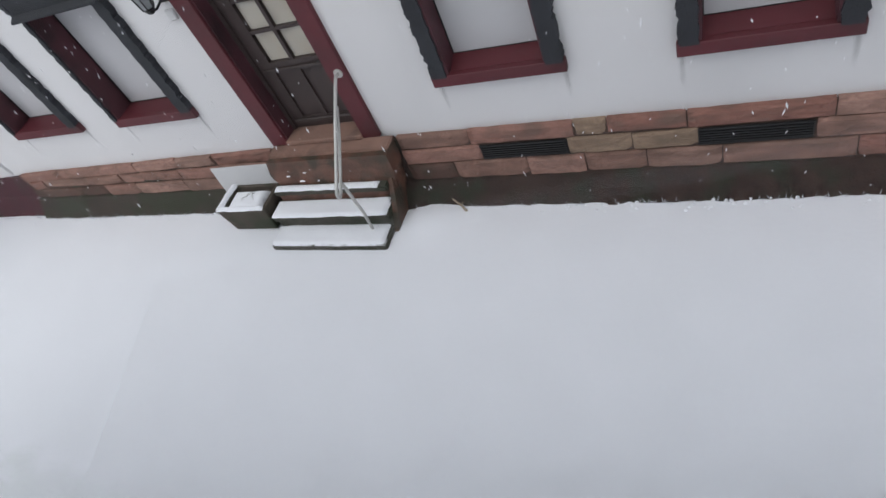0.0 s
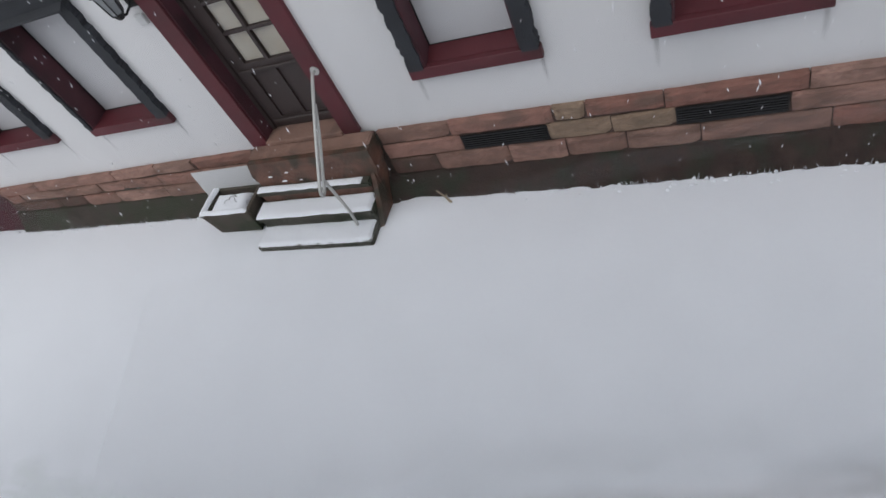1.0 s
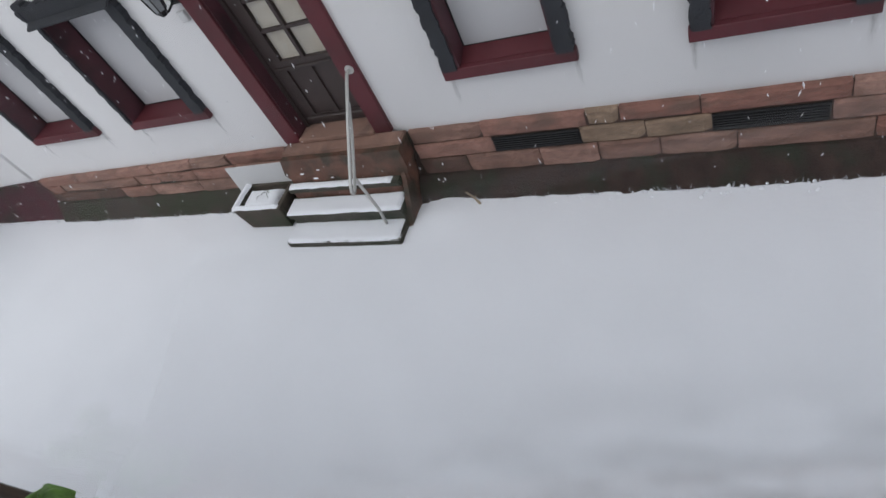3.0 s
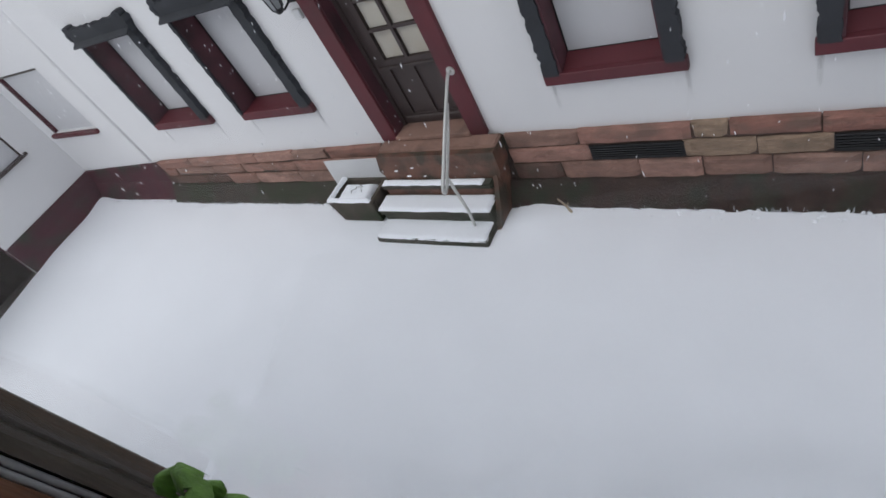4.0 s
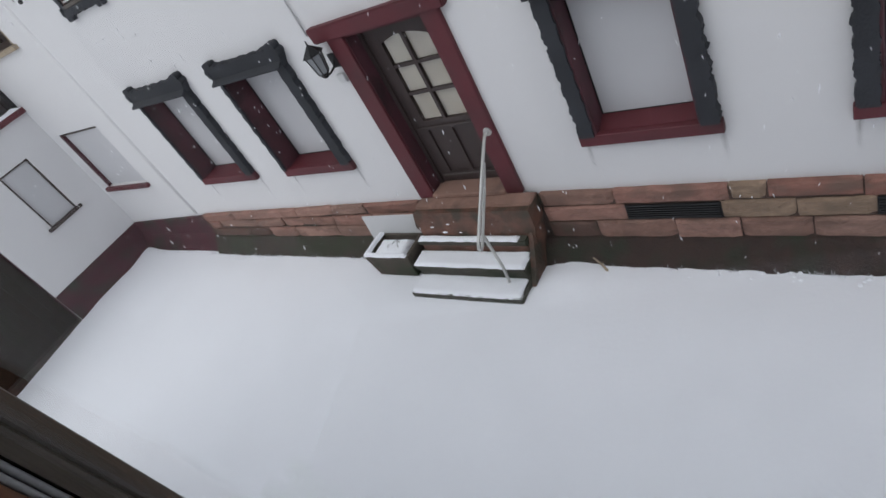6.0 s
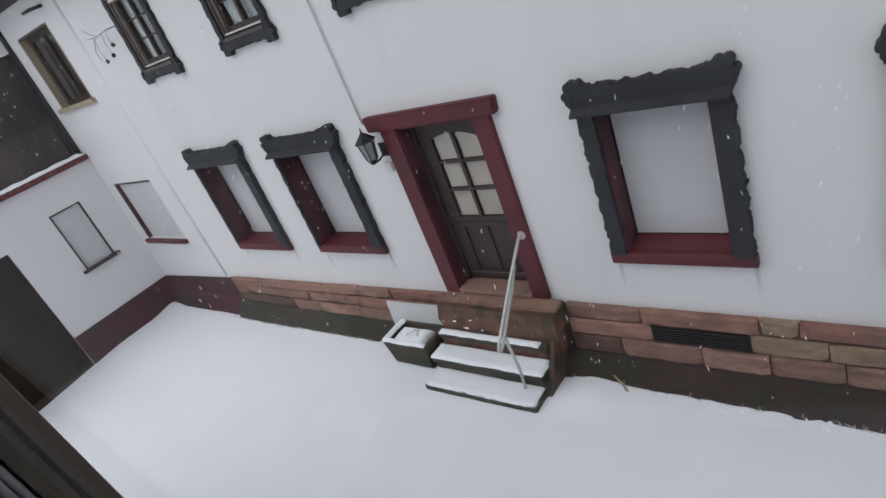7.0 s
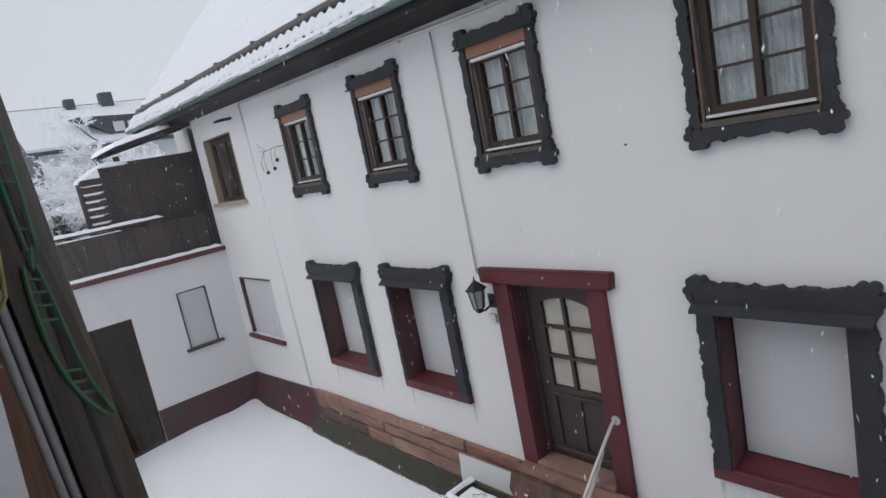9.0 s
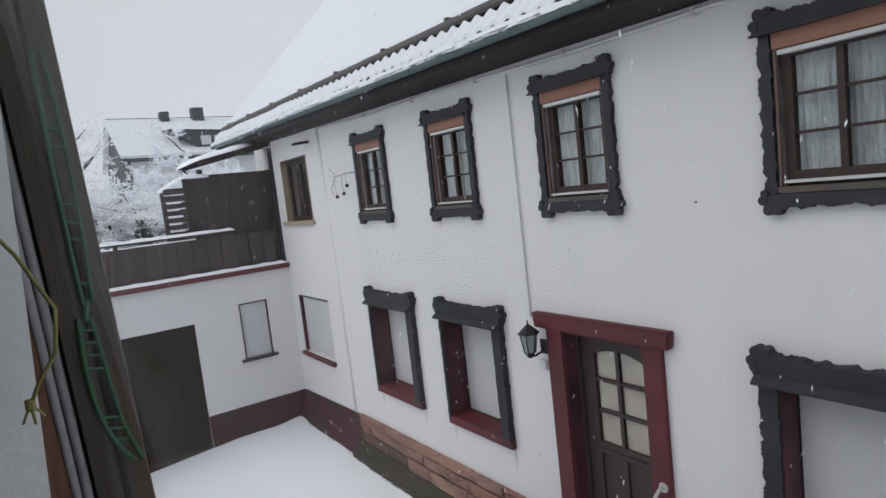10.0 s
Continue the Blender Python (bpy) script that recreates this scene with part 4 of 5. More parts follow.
for k in range(7):
    x = -4.9 + k * 1.35
    cl = bmesh.new()
    box(cl, x - 0.015, x + 0.015, -0.062, -0.005, 5.655 + tilt(x), 5.715 + tilt(x))
    solid("pipe_clip", cl, WHITEP, "small white pipe clip", "clip", group="pipe clips")
gt = bmesh.new()
prev = None
for x in np.linspace(RX0 - 0.05, RX1, 60):
    ring = []
    for rr, order in ((0.062, range(9)), (0.056, range(8, -1, -1))):
        for k in order:
            a = math.pi + math.pi * k / 8
            ring.append(gt.verts.new((x, -0.55 + rr * math.cos(a), 5.905 + rr * math.sin(a) + tilt(x))))
    if prev:
        for k in range(18):
            gt.faces.new((prev[k], prev[(k + 1) % 18], ring[(k + 1) % 18], ring[k]))
    prev = ring
gutter = solid("gutter", gt, GUTTER, "green-grey half-round metal roof gutter", "gutter", smooth=True)
for k in range(24):
    x = RX0 + 0.3 + k * 0.86
    bm = bmesh.new()
    pts = [(x, -0.55 + 0.066 * math.cos(math.pi + math.pi * j / 8), 5.905 + 0.066 * math.sin(math.pi + math.pi * j / 8) + tilt(x)) for j in range(9)]
    o = new("bracket", finish(tube(bm, pts, 0.006, 5), "bracket", GUTTER))
    o.parent = gutter


def sheet(y0, y1, dy, wave, thick, z_off, dx=0.035, rag=0.0, soft=1.0, course=0.0):
    """A corrugated sheet lying on the roof's slope; course: the step of each row of tiles."""
    bm = bmesh.new()
    xs = np.arange(RX0, RX1, dx)
    ys = np.linspace(y0, y1, max(2, int((y1 - y0) / dy) + 1))
    rows = []
    for x in xs:
        w = wave * math.cos(2 * math.pi * x / 0.21)
        row = []
        for j, y in enumerate(ys):
            lump = noise.noise((x * 1.4, y * 1.4, 7)) * 0.02 * soft + noise.noise((x * 6, y * 6, 9)) * 0.008 * soft
            yy = y + (rag * (noise.noise((x * 2.2, 1, 5)) + 0.5 * noise.noise((x * 8, 1, 6)) + 0.7 * math.cos(2 * math.pi * x / 0.21)) if j == 0 else 0)
            lump += course * (0.5 + 0.5 * math.cos(6.2832 * yy / 0.235)) * (1 + 0.8 * noise.noise((x * 0.9, yy * 2, 3)))
            row.append((x, yy, 5.96 + (yy + 0.5) * PITCH + z_off + w + lump + tilt(x)))
        rows.append(row)
    vs = [[bm.verts.new(p) for p in r] for r in rows]
    lo = [[bm.verts.new((p[0], p[1], p[2] - thick)) for p in (r[0], r[-1])] for r in rows]
    for i in range(len(xs) - 1):
        for j in range(len(ys) - 1):
            bm.faces.new((vs[i][j], vs[i + 1][j], vs[i + 1][j + 1], vs[i][j + 1]))
        bm.faces.new((vs[i][0], lo[i][0], lo[i + 1][0], vs[i + 1][0]))
    for k in (0, -1):
        c = vs[k]
        bm.faces.new([*c, lo[k][1], lo[k][0]])
    return bm


solid("roof", sheet(-0.56, 4.2, 0.5, 0.024, 0.03, 0.0, 0.026, soft=0.0), TILE, "dark corrugated tile roof of the house", "roof", "structure")
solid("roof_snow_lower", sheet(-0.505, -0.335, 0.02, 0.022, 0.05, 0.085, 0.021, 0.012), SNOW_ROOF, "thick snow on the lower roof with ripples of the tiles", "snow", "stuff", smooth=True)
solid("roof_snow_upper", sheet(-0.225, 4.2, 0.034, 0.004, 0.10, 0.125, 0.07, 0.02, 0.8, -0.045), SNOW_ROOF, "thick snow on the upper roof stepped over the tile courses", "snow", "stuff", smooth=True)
for n_ in range(6):
    x = RX0 + n_ * 3.4
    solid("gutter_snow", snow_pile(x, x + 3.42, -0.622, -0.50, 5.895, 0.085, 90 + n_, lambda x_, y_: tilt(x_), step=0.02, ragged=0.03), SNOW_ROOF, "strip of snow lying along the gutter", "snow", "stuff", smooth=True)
for n_ in range(22):
    x = RX0 + 0.3 + n_ * 0.66 + rnd.uniform(-0.2, 0.2)
    ln = rnd.uniform(0.25, 0.75)
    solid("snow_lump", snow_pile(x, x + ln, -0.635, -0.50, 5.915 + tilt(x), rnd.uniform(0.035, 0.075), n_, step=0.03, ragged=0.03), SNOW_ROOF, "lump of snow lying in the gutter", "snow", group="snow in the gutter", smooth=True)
sg = tagged(new("snow_guard"), "weathered dark round snow-guard log along the roof", "snow guard")
zg = 5.96 + 0.24 * PITCH
for i in range(8):
    bm = bmesh.new()
    a, b = RX0 + 0.1 + (RX1 - RX0) * i / 8, RX0 + 0.1 + (RX1 - RX0) * (i + 1) / 8 - 0.004
    tube(bm, [(a + (b - a) * k / 12, -0.262 + 0.006 * noise.noise((a + k, 0, 1)), zg + 0.075 + 0.006 * noise.noise((a + k, 0, 2))) for k in range(13)], 0.062, 10)
    part("log", shear(bm), GUARD, sg)
for k in range(14):
    x = RX0 + 0.6 + k * 1.45
    part("bracket", B(x - 0.025, x + 0.025, -0.31, -0.20, zg - 0.02 + tilt(x), zg + 0.155 + tilt(x)), GUARD, sg)

# ---- wing with the terrace ----
WX = -9.12
wing = wall_mesh(-6.6, 0.0, -0.5, 3.24, [(-1.15, -0.57, 1.52, 2.66), (-4.35, -2.02, -0.4, 2.445)], 0.3)
wing_ob = solid("wall_wing", wing, STUCCO, "white rendered wall of the low wing", "wall", "structure")
wing_ob.matrix_basis = Matrix(((0, -1, 0, WX), (1, 0, 0, 0), (0, 0, 1, 0), (0, 0, 0, 1)))
wp = bmesh.new()
for a, b in ((-2.02, -0.03), (-6.6, -4.35)):
    n = 14
    rows = []
    for i in range(n + 1):
        y = a + (b - a) * i / n
        rows.append([wp.verts.new((x + 0.006 * noise.noise((y * 4, z * 4, 2)), y, z)) for x, z in ((WX + 0.001, 0.575), (WX + 0.022, 0.572), (WX + 0.035, 0.3), (WX + 0.07, 0.0), (WX + 0.10, -0.35))])
    for r, s in zip(rows, rows[1:]):
        for j in range(4):
            wp.faces.new((r[j], s[j], s[j + 1], r[j + 1]))
solid("plinth_wing", wp, RED_WALL, "dark red painted plinth of the wing", "plinth", "structure")
ob = thing("window_12", WX, -0.86, 1.5, "small wing window with closed pale shutter and dark sill", "window", "", "structure")
part("sill", B(-0.10, 0.07, -0.37, 0.37, -0.035, 0.022, bev=0.005), DOORWOOD, ob, "dark brown sill")
fr = bmesh.new()
box(fr, -0.06, 0.004, -0.29, -0.262, 0.023, 1.16), box(fr, -0.06, 0.004, 0.262, 0.29, 0.023, 1.16), box(fr, -0.06, 0.004, -0.262, 0.262, 1.135, 1.16)
part("window_frame", fr, BROWN, ob, "dark brown window frame")
sh = bmesh.new()
for k in range(25):
    box(sh, -0.05, -0.03 + 0.0006 * (k % 2), -0.262, 0.262, 0.024 + k * 0.0444, 0.0680 + k * 0.0444)
part("roller_shutter", sh, SHUTTER, ob, "closed pale grey slatted roller shutter")
ob = thing("door_2", WX, -3.19, 0.0, "wide dark olive-brown wooden barn door, closed", "door", "", "structure")
for k in range(12):
    part("board", B(-0.14, -0.10 + 0.006 * (k % 2), -1.158 + k * 0.193, -1.158 + k * 0.193 + 0.187, -0.25, 2.44), GDOOR, ob)
part("backing", B(-0.16, -0.142, -1.158, 1.158, -0.4, 2.443), GDOOR, ob)
part("jamb", B(-0.13, 0.003, 1.1585, 1.169, -0.35, 2.44), RED_WALL, ob, "dark red-brown door jamb")
part("rail", B(-0.094, -0.085, -1.15, 1.15, 0.25, 0.40), GDOOR, ob)
part("rail", B(-0.094, -0.085, -1.15, 1.15, 1.95, 2.10), GDOOR, ob)
part("sill_board", B(-0.082, 0.06, -1.158, 1.158, -0.4, -0.02), FOOT, ob)
tag = bmesh.new()
box(tag, -0.099, -0.09, -0.62, -0.48, 0.95, 0.99)
part("label_bar", tag, WHITEP, ob, "small white label")

solid("terrace_floor", B(-15.5, WX - 0.302, -6.6, 0.59, 3.05, 3.24), CONCRETE, "terrace floor slab over the wing", "floor", "structure")
solid("terrace_ledge", B(WX - 0.30, WX + 0.085, -6.6, -0.003, 3.245, 3.345, bev=0.008), RED, "dark red coping along the terrace edge", "ledge", "structure")
solid("snow_cover", snow_pile(WX - 0.13, WX + 0.075, -6.4, -0.02, 3.343, 0.055, 41, step=0.03), SNOW, "strip of snow on the terrace coping", "snow", "stuff", smooth=True)
rl = tagged(new("terrace_railing"), "dark brown boarded terrace railing with snow on top", "railing")
rl.matrix_basis = pose(WX - 0.19, 0, 3.36)
for k in range(22):
    y = -6.3 + k * 0.28
    part("board", B(-0.012 - 0.004 * (k % 2), 0.012 - 0.004 * (k % 2), y, y + 0.274, 0.0, 0.70), FENCE, rl)
for k in range(5):
    part("post", B(-0.09, -0.02, -6.2 + k * 1.52, -6.13 + k * 1.52, -0.1, 0.78), FENCE, rl)
part("top_rail", B(-0.06, 0.045, -6.4, -0.9, 0.76, 0.80, bev=0.006), FENCE, rl)
solid("snow_cover", snow_pile(WX - 0.26, WX - 0.14, -6.3, -0.95, 4.158, 0.055, 43, step=0.025), SNOW, "snow along the terrace rail", "snow", "stuff", smooth=True)
solid("snow_cover", snow_pile(WX - 0.62, WX - 0.50, -5.0, -1.6, 4.02, 0.05, 44, step=0.03), SNOW, "snow on the inner terrace rail", "snow", "stuff", smooth=True)
solid("inner_rail", B(WX - 0.61, WX - 0.51, -5.1, -1.55, 3.95, 4.025), FENCE, "brown inner terrace rail under snow", "rail")

fe = tagged(new("privacy_fence"), "tall dark brown boarded privacy fence on the terrace", "fence")
fe.matrix_basis = pose(-9.75, 0, 3.24)
for k in range(16):
    y = -1.72 + k * 0.12
    part("board", B(-0.012 + 0.005 * (k % 2), 0.012 + 0.005 * (k % 2), y, y + 0.117, 0.0, 2.03 + (0.06 if k > 3 else 0.0)), FENCE, fe)
for k in range(11):
    z = 0.35 + k * 0.14
    part("slat", B(-0.02, 0.02, -2.10, -1.73, z, z + 0.12), FENCE, fe)
part("post", B(-0.05, 0.05, -2.16, -2.09, 0.0, 1.80), FENCE, fe)
solid("snow_cover", snow_pile(-9.84, -9.66, -2.18, -1.70, 5.05, 0.06, 51, lambda x, y: (y + 2.18) * 0.52, step=0.025), SNOW, "snow on the lower fence section", "snow", "stuff", smooth=True)
solid("snow_cover", snow_pile(-9.84, -9.66, -1.74, -1.20, 5.285, 0.07, 52, step=0.025), SNOW, "snow on the tall fence section", "snow", "stuff", smooth=True)
for k in range(6):
    solid("snow_ridge", snow_pile(-9.735, -9.70, -2.08, -1.84 + 0.05 * (k % 2), 3.71 + k * 0.14 + 0.12 + 0.28, 0.022, k, step=0.012), SNOW, "thin snow ridge on a fence slat", "snow", group="snow on fence slats", smooth=True)

pg = tagged(new("pergola"), "snow-covered lean-to terrace roof on brown beams", "pergola")
ps = lambda x, y: (y + 1.5) * 0.22
for x in (-9.6, -10.5, -11.4):
    bm = B(x - 0.05, x + 0.05, -1.36, 0.55, 5.51, 5.56)
    for v in bm.verts:
        v.co.z += ps(0, v.co.y)
    part("beam", bm, FENCE, pg)
bm = B(-11.55, -9.45, -1.40, 0.58, 5.562, 5.59)
for v in bm.verts:
    v.co.z += ps(0, v.co.y)
part("deck", bm, FENCE, pg)
part("post", B(-9.95, -9.85, -1.38, -1.28, 3.24, 5.46), FENCE, pg)
part("post", B(-11.45, -11.35, -1.38, -1.28, 3.24, 5.46), FENCE, pg)
solid("snow_cover", snow_pile(-11.55, -9.43, -1.44, -0.30, 5.59, 0.09, 61, ps, step=0.05), SNOW, "thick snow on the terrace roof", "snow", "stuff", smooth=True)
solid("wall_loggia", B(-12.2, -9.23, 0.6, 0.74, 3.24, 6.1), STUCCO, "white wall behind the terrace", "wall", "structure")
solid("corner_post", B(-9.32, -9.225, -0.06, 0.05, 3.34, 5.75), SOFFIT, "dark post at the facade's corner", "post", "structure")
ld = thing("window_13", -11.2, 0.6, 4.3, "terrace window with its unlit pane painted near-black", "window", "", "structure")
part("window_frame", B(-0.5, 0.5, -0.03, -0.001, 0.0, 1.15), BROWN, ld)
part("pane", B(-0.43, 0.43, -0.04, -0.031, 0.07, 1.08), UNLIT, ld)
solid("wing_back", B(-15.5, -15.3, -6.6, 0.6, -0.2, 3.04), STUCCO, "plain back wall of the wing", "wall", "structure")

# ---- own house with the open window ----
OWN = pose(2.62, -4.276, 0, 0, 0, 12)
# Mostly unseen wall; its height is set by the sky light let over it.
own = wall_mesh(-5.0, 8.0, -0.2, 5.45, [(2.60, 4.0, 3.80, 5.25)], 0.34)
own_ob = solid("wall_own", own, ROOMWHITE, "plain white wall around the window", "wall", "structure")
own_ob.matrix_basis = OWN @ pose(-2.62, -0.425, 0)
fw = tagged(new("own_window_frame"), "brown wooden window frame with grey gaskets and clear pane", "window frame")
fw.matrix_basis = OWN @ pose(0, 0, 3.8)


def post_profile(pts, z0, z1):
    bm = bmesh.new()
    a, b = [bm.verts.new((x, y, z0)) for x, y in pts], [bm.verts.new((x, y, z1)) for x, y in pts]
    n = len(pts)
    for k in range(n):
        bm.faces.new((a[k], a[(k + 1) % n], b[(k + 1) % n], b[k]))
    bm.faces.new(a[::-1]), bm.faces.new(b)
    return bm


prof = [(-0.06, 0.0), (-0.012, 0.0), (-0.004, -0.003), (0.0, -0.010), (0.0, -0.021), (-0.003, -0.024), (0.002, -0.027), (0.002, -0.0455), (-0.06, -0.0455)]


def leaning(ob):
    """Leans a part's top into the room, fitted to the post's edge in the camera's view."""
    for v in ob.data.vertices:
        v.co.y -= 0.0195 + 0.047 * (v.co.z - 0.5)
    return ob


leaning(part("post", post_profile(prof, 0.03, 1.45), SASH, fw, "dark brown moulded sash post"))
leaning(part("post_back", post_profile([(-0.06, -0.0457), (-0.006, -0.0457), (-0.006, -0.0625), (-0.06, -0.0625)], 0.03, 1.45), SASH, fw))
for y in (-0.0507, -0.0585):
    leaning(part("gasket", tube(bmesh.new(), [(-0.004, y, 0.04), (-0.004, y, 0.7), (-0.004, y, 1.44)], 0.0037, 8), GASKET, fw, "grey rubber gasket", True))
leaning(part("inner_strip", post_profile([(-0.06, -0.0627), (0.0, -0.0627), (0.0, -0.105), (-0.06, -0.105)], 0.03, 1.45), STRIP, fw, "orange-brown varnished wooden strip"))
prof2 = [(1.44, 0.0), (1.38, 0.0), (1.372, -0.01), (1.372, -0.078), (1.44, -0.078)]
leaning(part("post", post_profile(prof2, 0.03, 1.45), SASH, fw))
leaning(part("head", B(-0.06, 1.44, -0.078, 0.0, 1.452, 1.52), SASH, fw))
part("sill_board", B(-0.06, 1.44, -0.40, -0.019, -0.045, 0.0, bev=0.006), AMBER, fw, "orange-brown varnished window sill")
leaning(part("pane", B(-0.012, 1.38, -0.0395, -0.0365, 0.0005, 1.449), PANE, fw, "clear window pane with faint smears")).visible_shadow = False
rv = bmesh.new()
front = lambda z: -0.097 + 0.045 * (z - 0.5)
lo, hi = [[rv.verts.new((x, y, z)) for x, y in ((-0.02, front(z)), (0.004, front(z)), (0.004, -0.42), (-0.02, -0.42))] for z in (0.001, 1.449)]
for k in range(4):
    rv.faces.new((lo[k], lo[(k + 1) % 4], hi[(k + 1) % 4], hi[k]))
rv.faces.new(lo[::-1]), rv.faces.new(hi)
solid("reveal_own", rv, ROOMWHITE, "white plastered reveal beside the window", "reveal", "structure").matrix_basis = OWN @ pose(0, 0, 3.8)
# Green reflection in the pane, built as solid loops to fit the camera's view.
refl = bmesh.new()
# two loops, one under the other: top, bottom, middle line, half width, rungs
REFL_LOOPS = (
    (0.850, 0.652, lambda u: -0.0185 - 0.004 * u ** 2, lambda u: 0.0058 * math.sin(math.pi * (0.1 + 0.8 * u)) ** 0.5, (0.30, 0.37, 0.60, 0.67, 0.74, 0.92)),
    (0.641, 0.512, lambda u: -0.0275 + 0.0175 * u ** 4, lambda u: 0.0072 * math.sin(math.pi * (0.1 + 0.85 * u)) ** 0.5, (0.08, 0.16, 0.24, 0.33, 0.66, 0.74, 0.82)),
)
for top, bottom, mid, half, rungs in REFL_LOOPS:
    for e in (-1, 1):
        tube(refl, [(0.0047, mid(k / 20) + e * half(k / 20), top + (bottom - top) * k / 20) for k in range(21)], 0.002, 6)
    for u in rungs:
        z = top + (bottom - top) * u
        tube(refl, [(0.0047, mid(u) - half(u), z + 0.0015), (0.0047, mid(u) + half(u), z - 0.0015)], 0.0014, 5)
tube(refl, [(0.0047, -0.0225, 0.655), (0.0047, -0.0245, 0.647), (0.0047, -0.0265, 0.638)], 0.0024, 6)
leaning(solid("green_ribbon", refl, GREENREFL, "green reflection in the pane, built as ladder-like loops on the window frame", "ribbon")).matrix_basis = OWN @ pose(0, 0, 3.8)
tw = [(2.649, -4.398, 4.556), (2.6638, -4.388, 4.538), (2.6838, -4.363, 4.498), (2.6938, -4.346, 4.458), (2.6938, -4.35, 4.428), (2.6888, -4.363, 4.408), (2.6838, -4.37, 4.393)]
twine = tube(bmesh.new(), tw, 0.0015, 6)
end = Vector(tw[-1])
tube(twine, [end + Vector((0, 0, 0.004)), end, end - Vector((0, 0, 0.004))], 0.0034, 7)
for dy, dz in ((-0.006, -0.012), (0.001, -0.014), (0.007, -0.010)):
    tube(twine, [end, end + Vector((0.001, dy * 0.6, dz * 0.5)), end + Vector((0, dy, dz))], 0.001, 5)
solid("twine", twine, TWINE, "thin yellow-green twine hanging by the window", "twine", smooth=True)
pot = thing("potted_plant", 0, 0, 0, "small green leafy plant in a terracotta pot on the window sill", "plant")
pot.matrix_basis = OWN @ pose(0.214, -0.070, 3.8) @ Matrix.Diagonal((0.56, 0.5, 0.965, 1))
pm = bmesh.new()
tube(pm, [(0, 0, 0.0005), (0, 0, 0.05), (0, 0, 0.10)], 0.036, 18, 0.046)
tube(pm, [(0, 0, 0.1005), (0, 0, 0.125)], 0.05, 18, 0.05)
part("pot", pm, TERRA, pot, smooth=True)
for k in range(5):
    a0 = k * 1.26
    part("stem", tube(bmesh.new(), [(0.012 * math.cos(a0), 0.012 * math.sin(a0), 0.12), (0.008 * math.cos(a0), 0.008 * math.sin(a0), 0.20), (0.02 * math.cos(a0), 0.02 * math.sin(a0), 0.242)], 0.0022, 6), LEAF, pot)
for k in range(18):
    lf = bmesh.new()
    a0, rr = k * 2.4, 0.0 + 0.017 * rnd.random()
    up = 0.250 - rr * 1.2 - 0.005 * k * (k > 3)
    rows = []
    for i in range(8):
        u = i / 7
        row = []
        for j in range(7):
            v = j / 6 * 2 - 1
            wd = 0.024 * math.sin(math.pi * min(1, u * 0.9 + 0.1)) ** 0.7
            ripple = 0.004 * math.sin(v * 5 + u * 9 + k) * abs(v)
            p = Vector((rr + u * 0.035, v * wd, up + 0.018 * math.sin(u * 2.4) - 0.012 * u * u + ripple - 0.008 * v * v))
            row.append(lf.verts.new(Matrix.Rotation(a0, 3, "Z") @ p))
        rows.append(row)
    for r, s in zip(rows, rows[1:]):
        for j in range(6):
            lf.faces.new((r[j], s[j], s[j + 1], r[j + 1]))
    part("leaf", lf, LEAF, pot, smooth=True)
# Unseen shell, added to shut out sky light from behind the camera.
solid("room_floor", B(1.0, 6.0, -8.2, -4.70, 2.85, 2.95), ROOM, "plain floor of the room behind the window", "floor", "structure").matrix_basis = OWN @ pose(-2.62, 4.285, 0)
solid("room_ceiling", B(1.0, 6.0, -8.2, -4.70, 5.5, 5.6), ROOM, "plain ceiling of the room", "ceiling", "structure").matrix_basis = OWN @ pose(-2.62, 4.285, 0)
solid("room_wall_back", B(1.0, 6.0, -8.3, -8.2, 2.85, 5.6), ROOM, "plain back wall of the room", "wall", "structure").matrix_basis = OWN @ pose(-2.62, 4.285, 0)
solid("room_wall_west", B(0.9, 1.0, -8.3, -4.70, 2.85, 5.6), ROOM, "plain side wall of the room", "wall", "structure").matrix_basis = OWN @ pose(-2.62, 4.285, 0)
solid("room_wall_east", B(6.0, 6.1, -8.3, -4.70, 2.85, 5.6), ROOM, "plain side wall of the room", "wall", "structure").matrix_basis = OWN @ pose(-2.62, 4.285, 0)

# ---- house in the distance ----
fh = tagged(new("far_house"), "white house with snowy pitched roof, dormer and two chimneys", "house")
fh.matrix_basis = pose(0, 0, -0.36)
part("wall", B(-35.0, -27.3, -0.2, 14.0, -0.1, 7.7), FARWALL, fh)
rf = bmesh.new()
RIDGE, EAVE = 9.92, 7.75
for y0, y1 in ((-0.6, 14.4),):
    pr = [(-26.8, EAVE), (-31.0, RIDGE), (-35.2, EAVE), (-35.2, EAVE + 0.12), (-31.0, RIDGE + 0.14), (-26.8, EAVE + 0.12)]
    a, b = [rf.verts.new((x, y0, z)) for x, z in pr], [rf.verts.new((x, y1, z)) for x, z in pr]
    for k in range(6):
        rf.faces.new((a[k], a[(k + 1) % 6], b[(k + 1) % 6], b[k]))
    rf.faces.new((a[0], a[1], a[4], a[5])), rf.faces.new((a[1], a[2], a[3], a[4]))
    rf.faces.new((b[0], b[5], b[4], b[1])), rf.faces.new((b[1], b[4], b[3], b[2]))
part("roof", rf, SNOW_ROOF, fh, "snow-covered pitched roof")
ga = bmesh.new()
a = [ga.verts.new(p) for p in ((-27.2, -0.35, 7.72), (-31.0, -0.35, 9.97), (-34.9, -0.35, 7.72), (-34.9, -0.35, 6.2), (-27.2, -0.35, 6.2))]
b = [ga.verts.new((v.co.x, -0.2, v.co.z)) for v in a]
ga.faces.new(a), ga.faces.new(b[::-1])
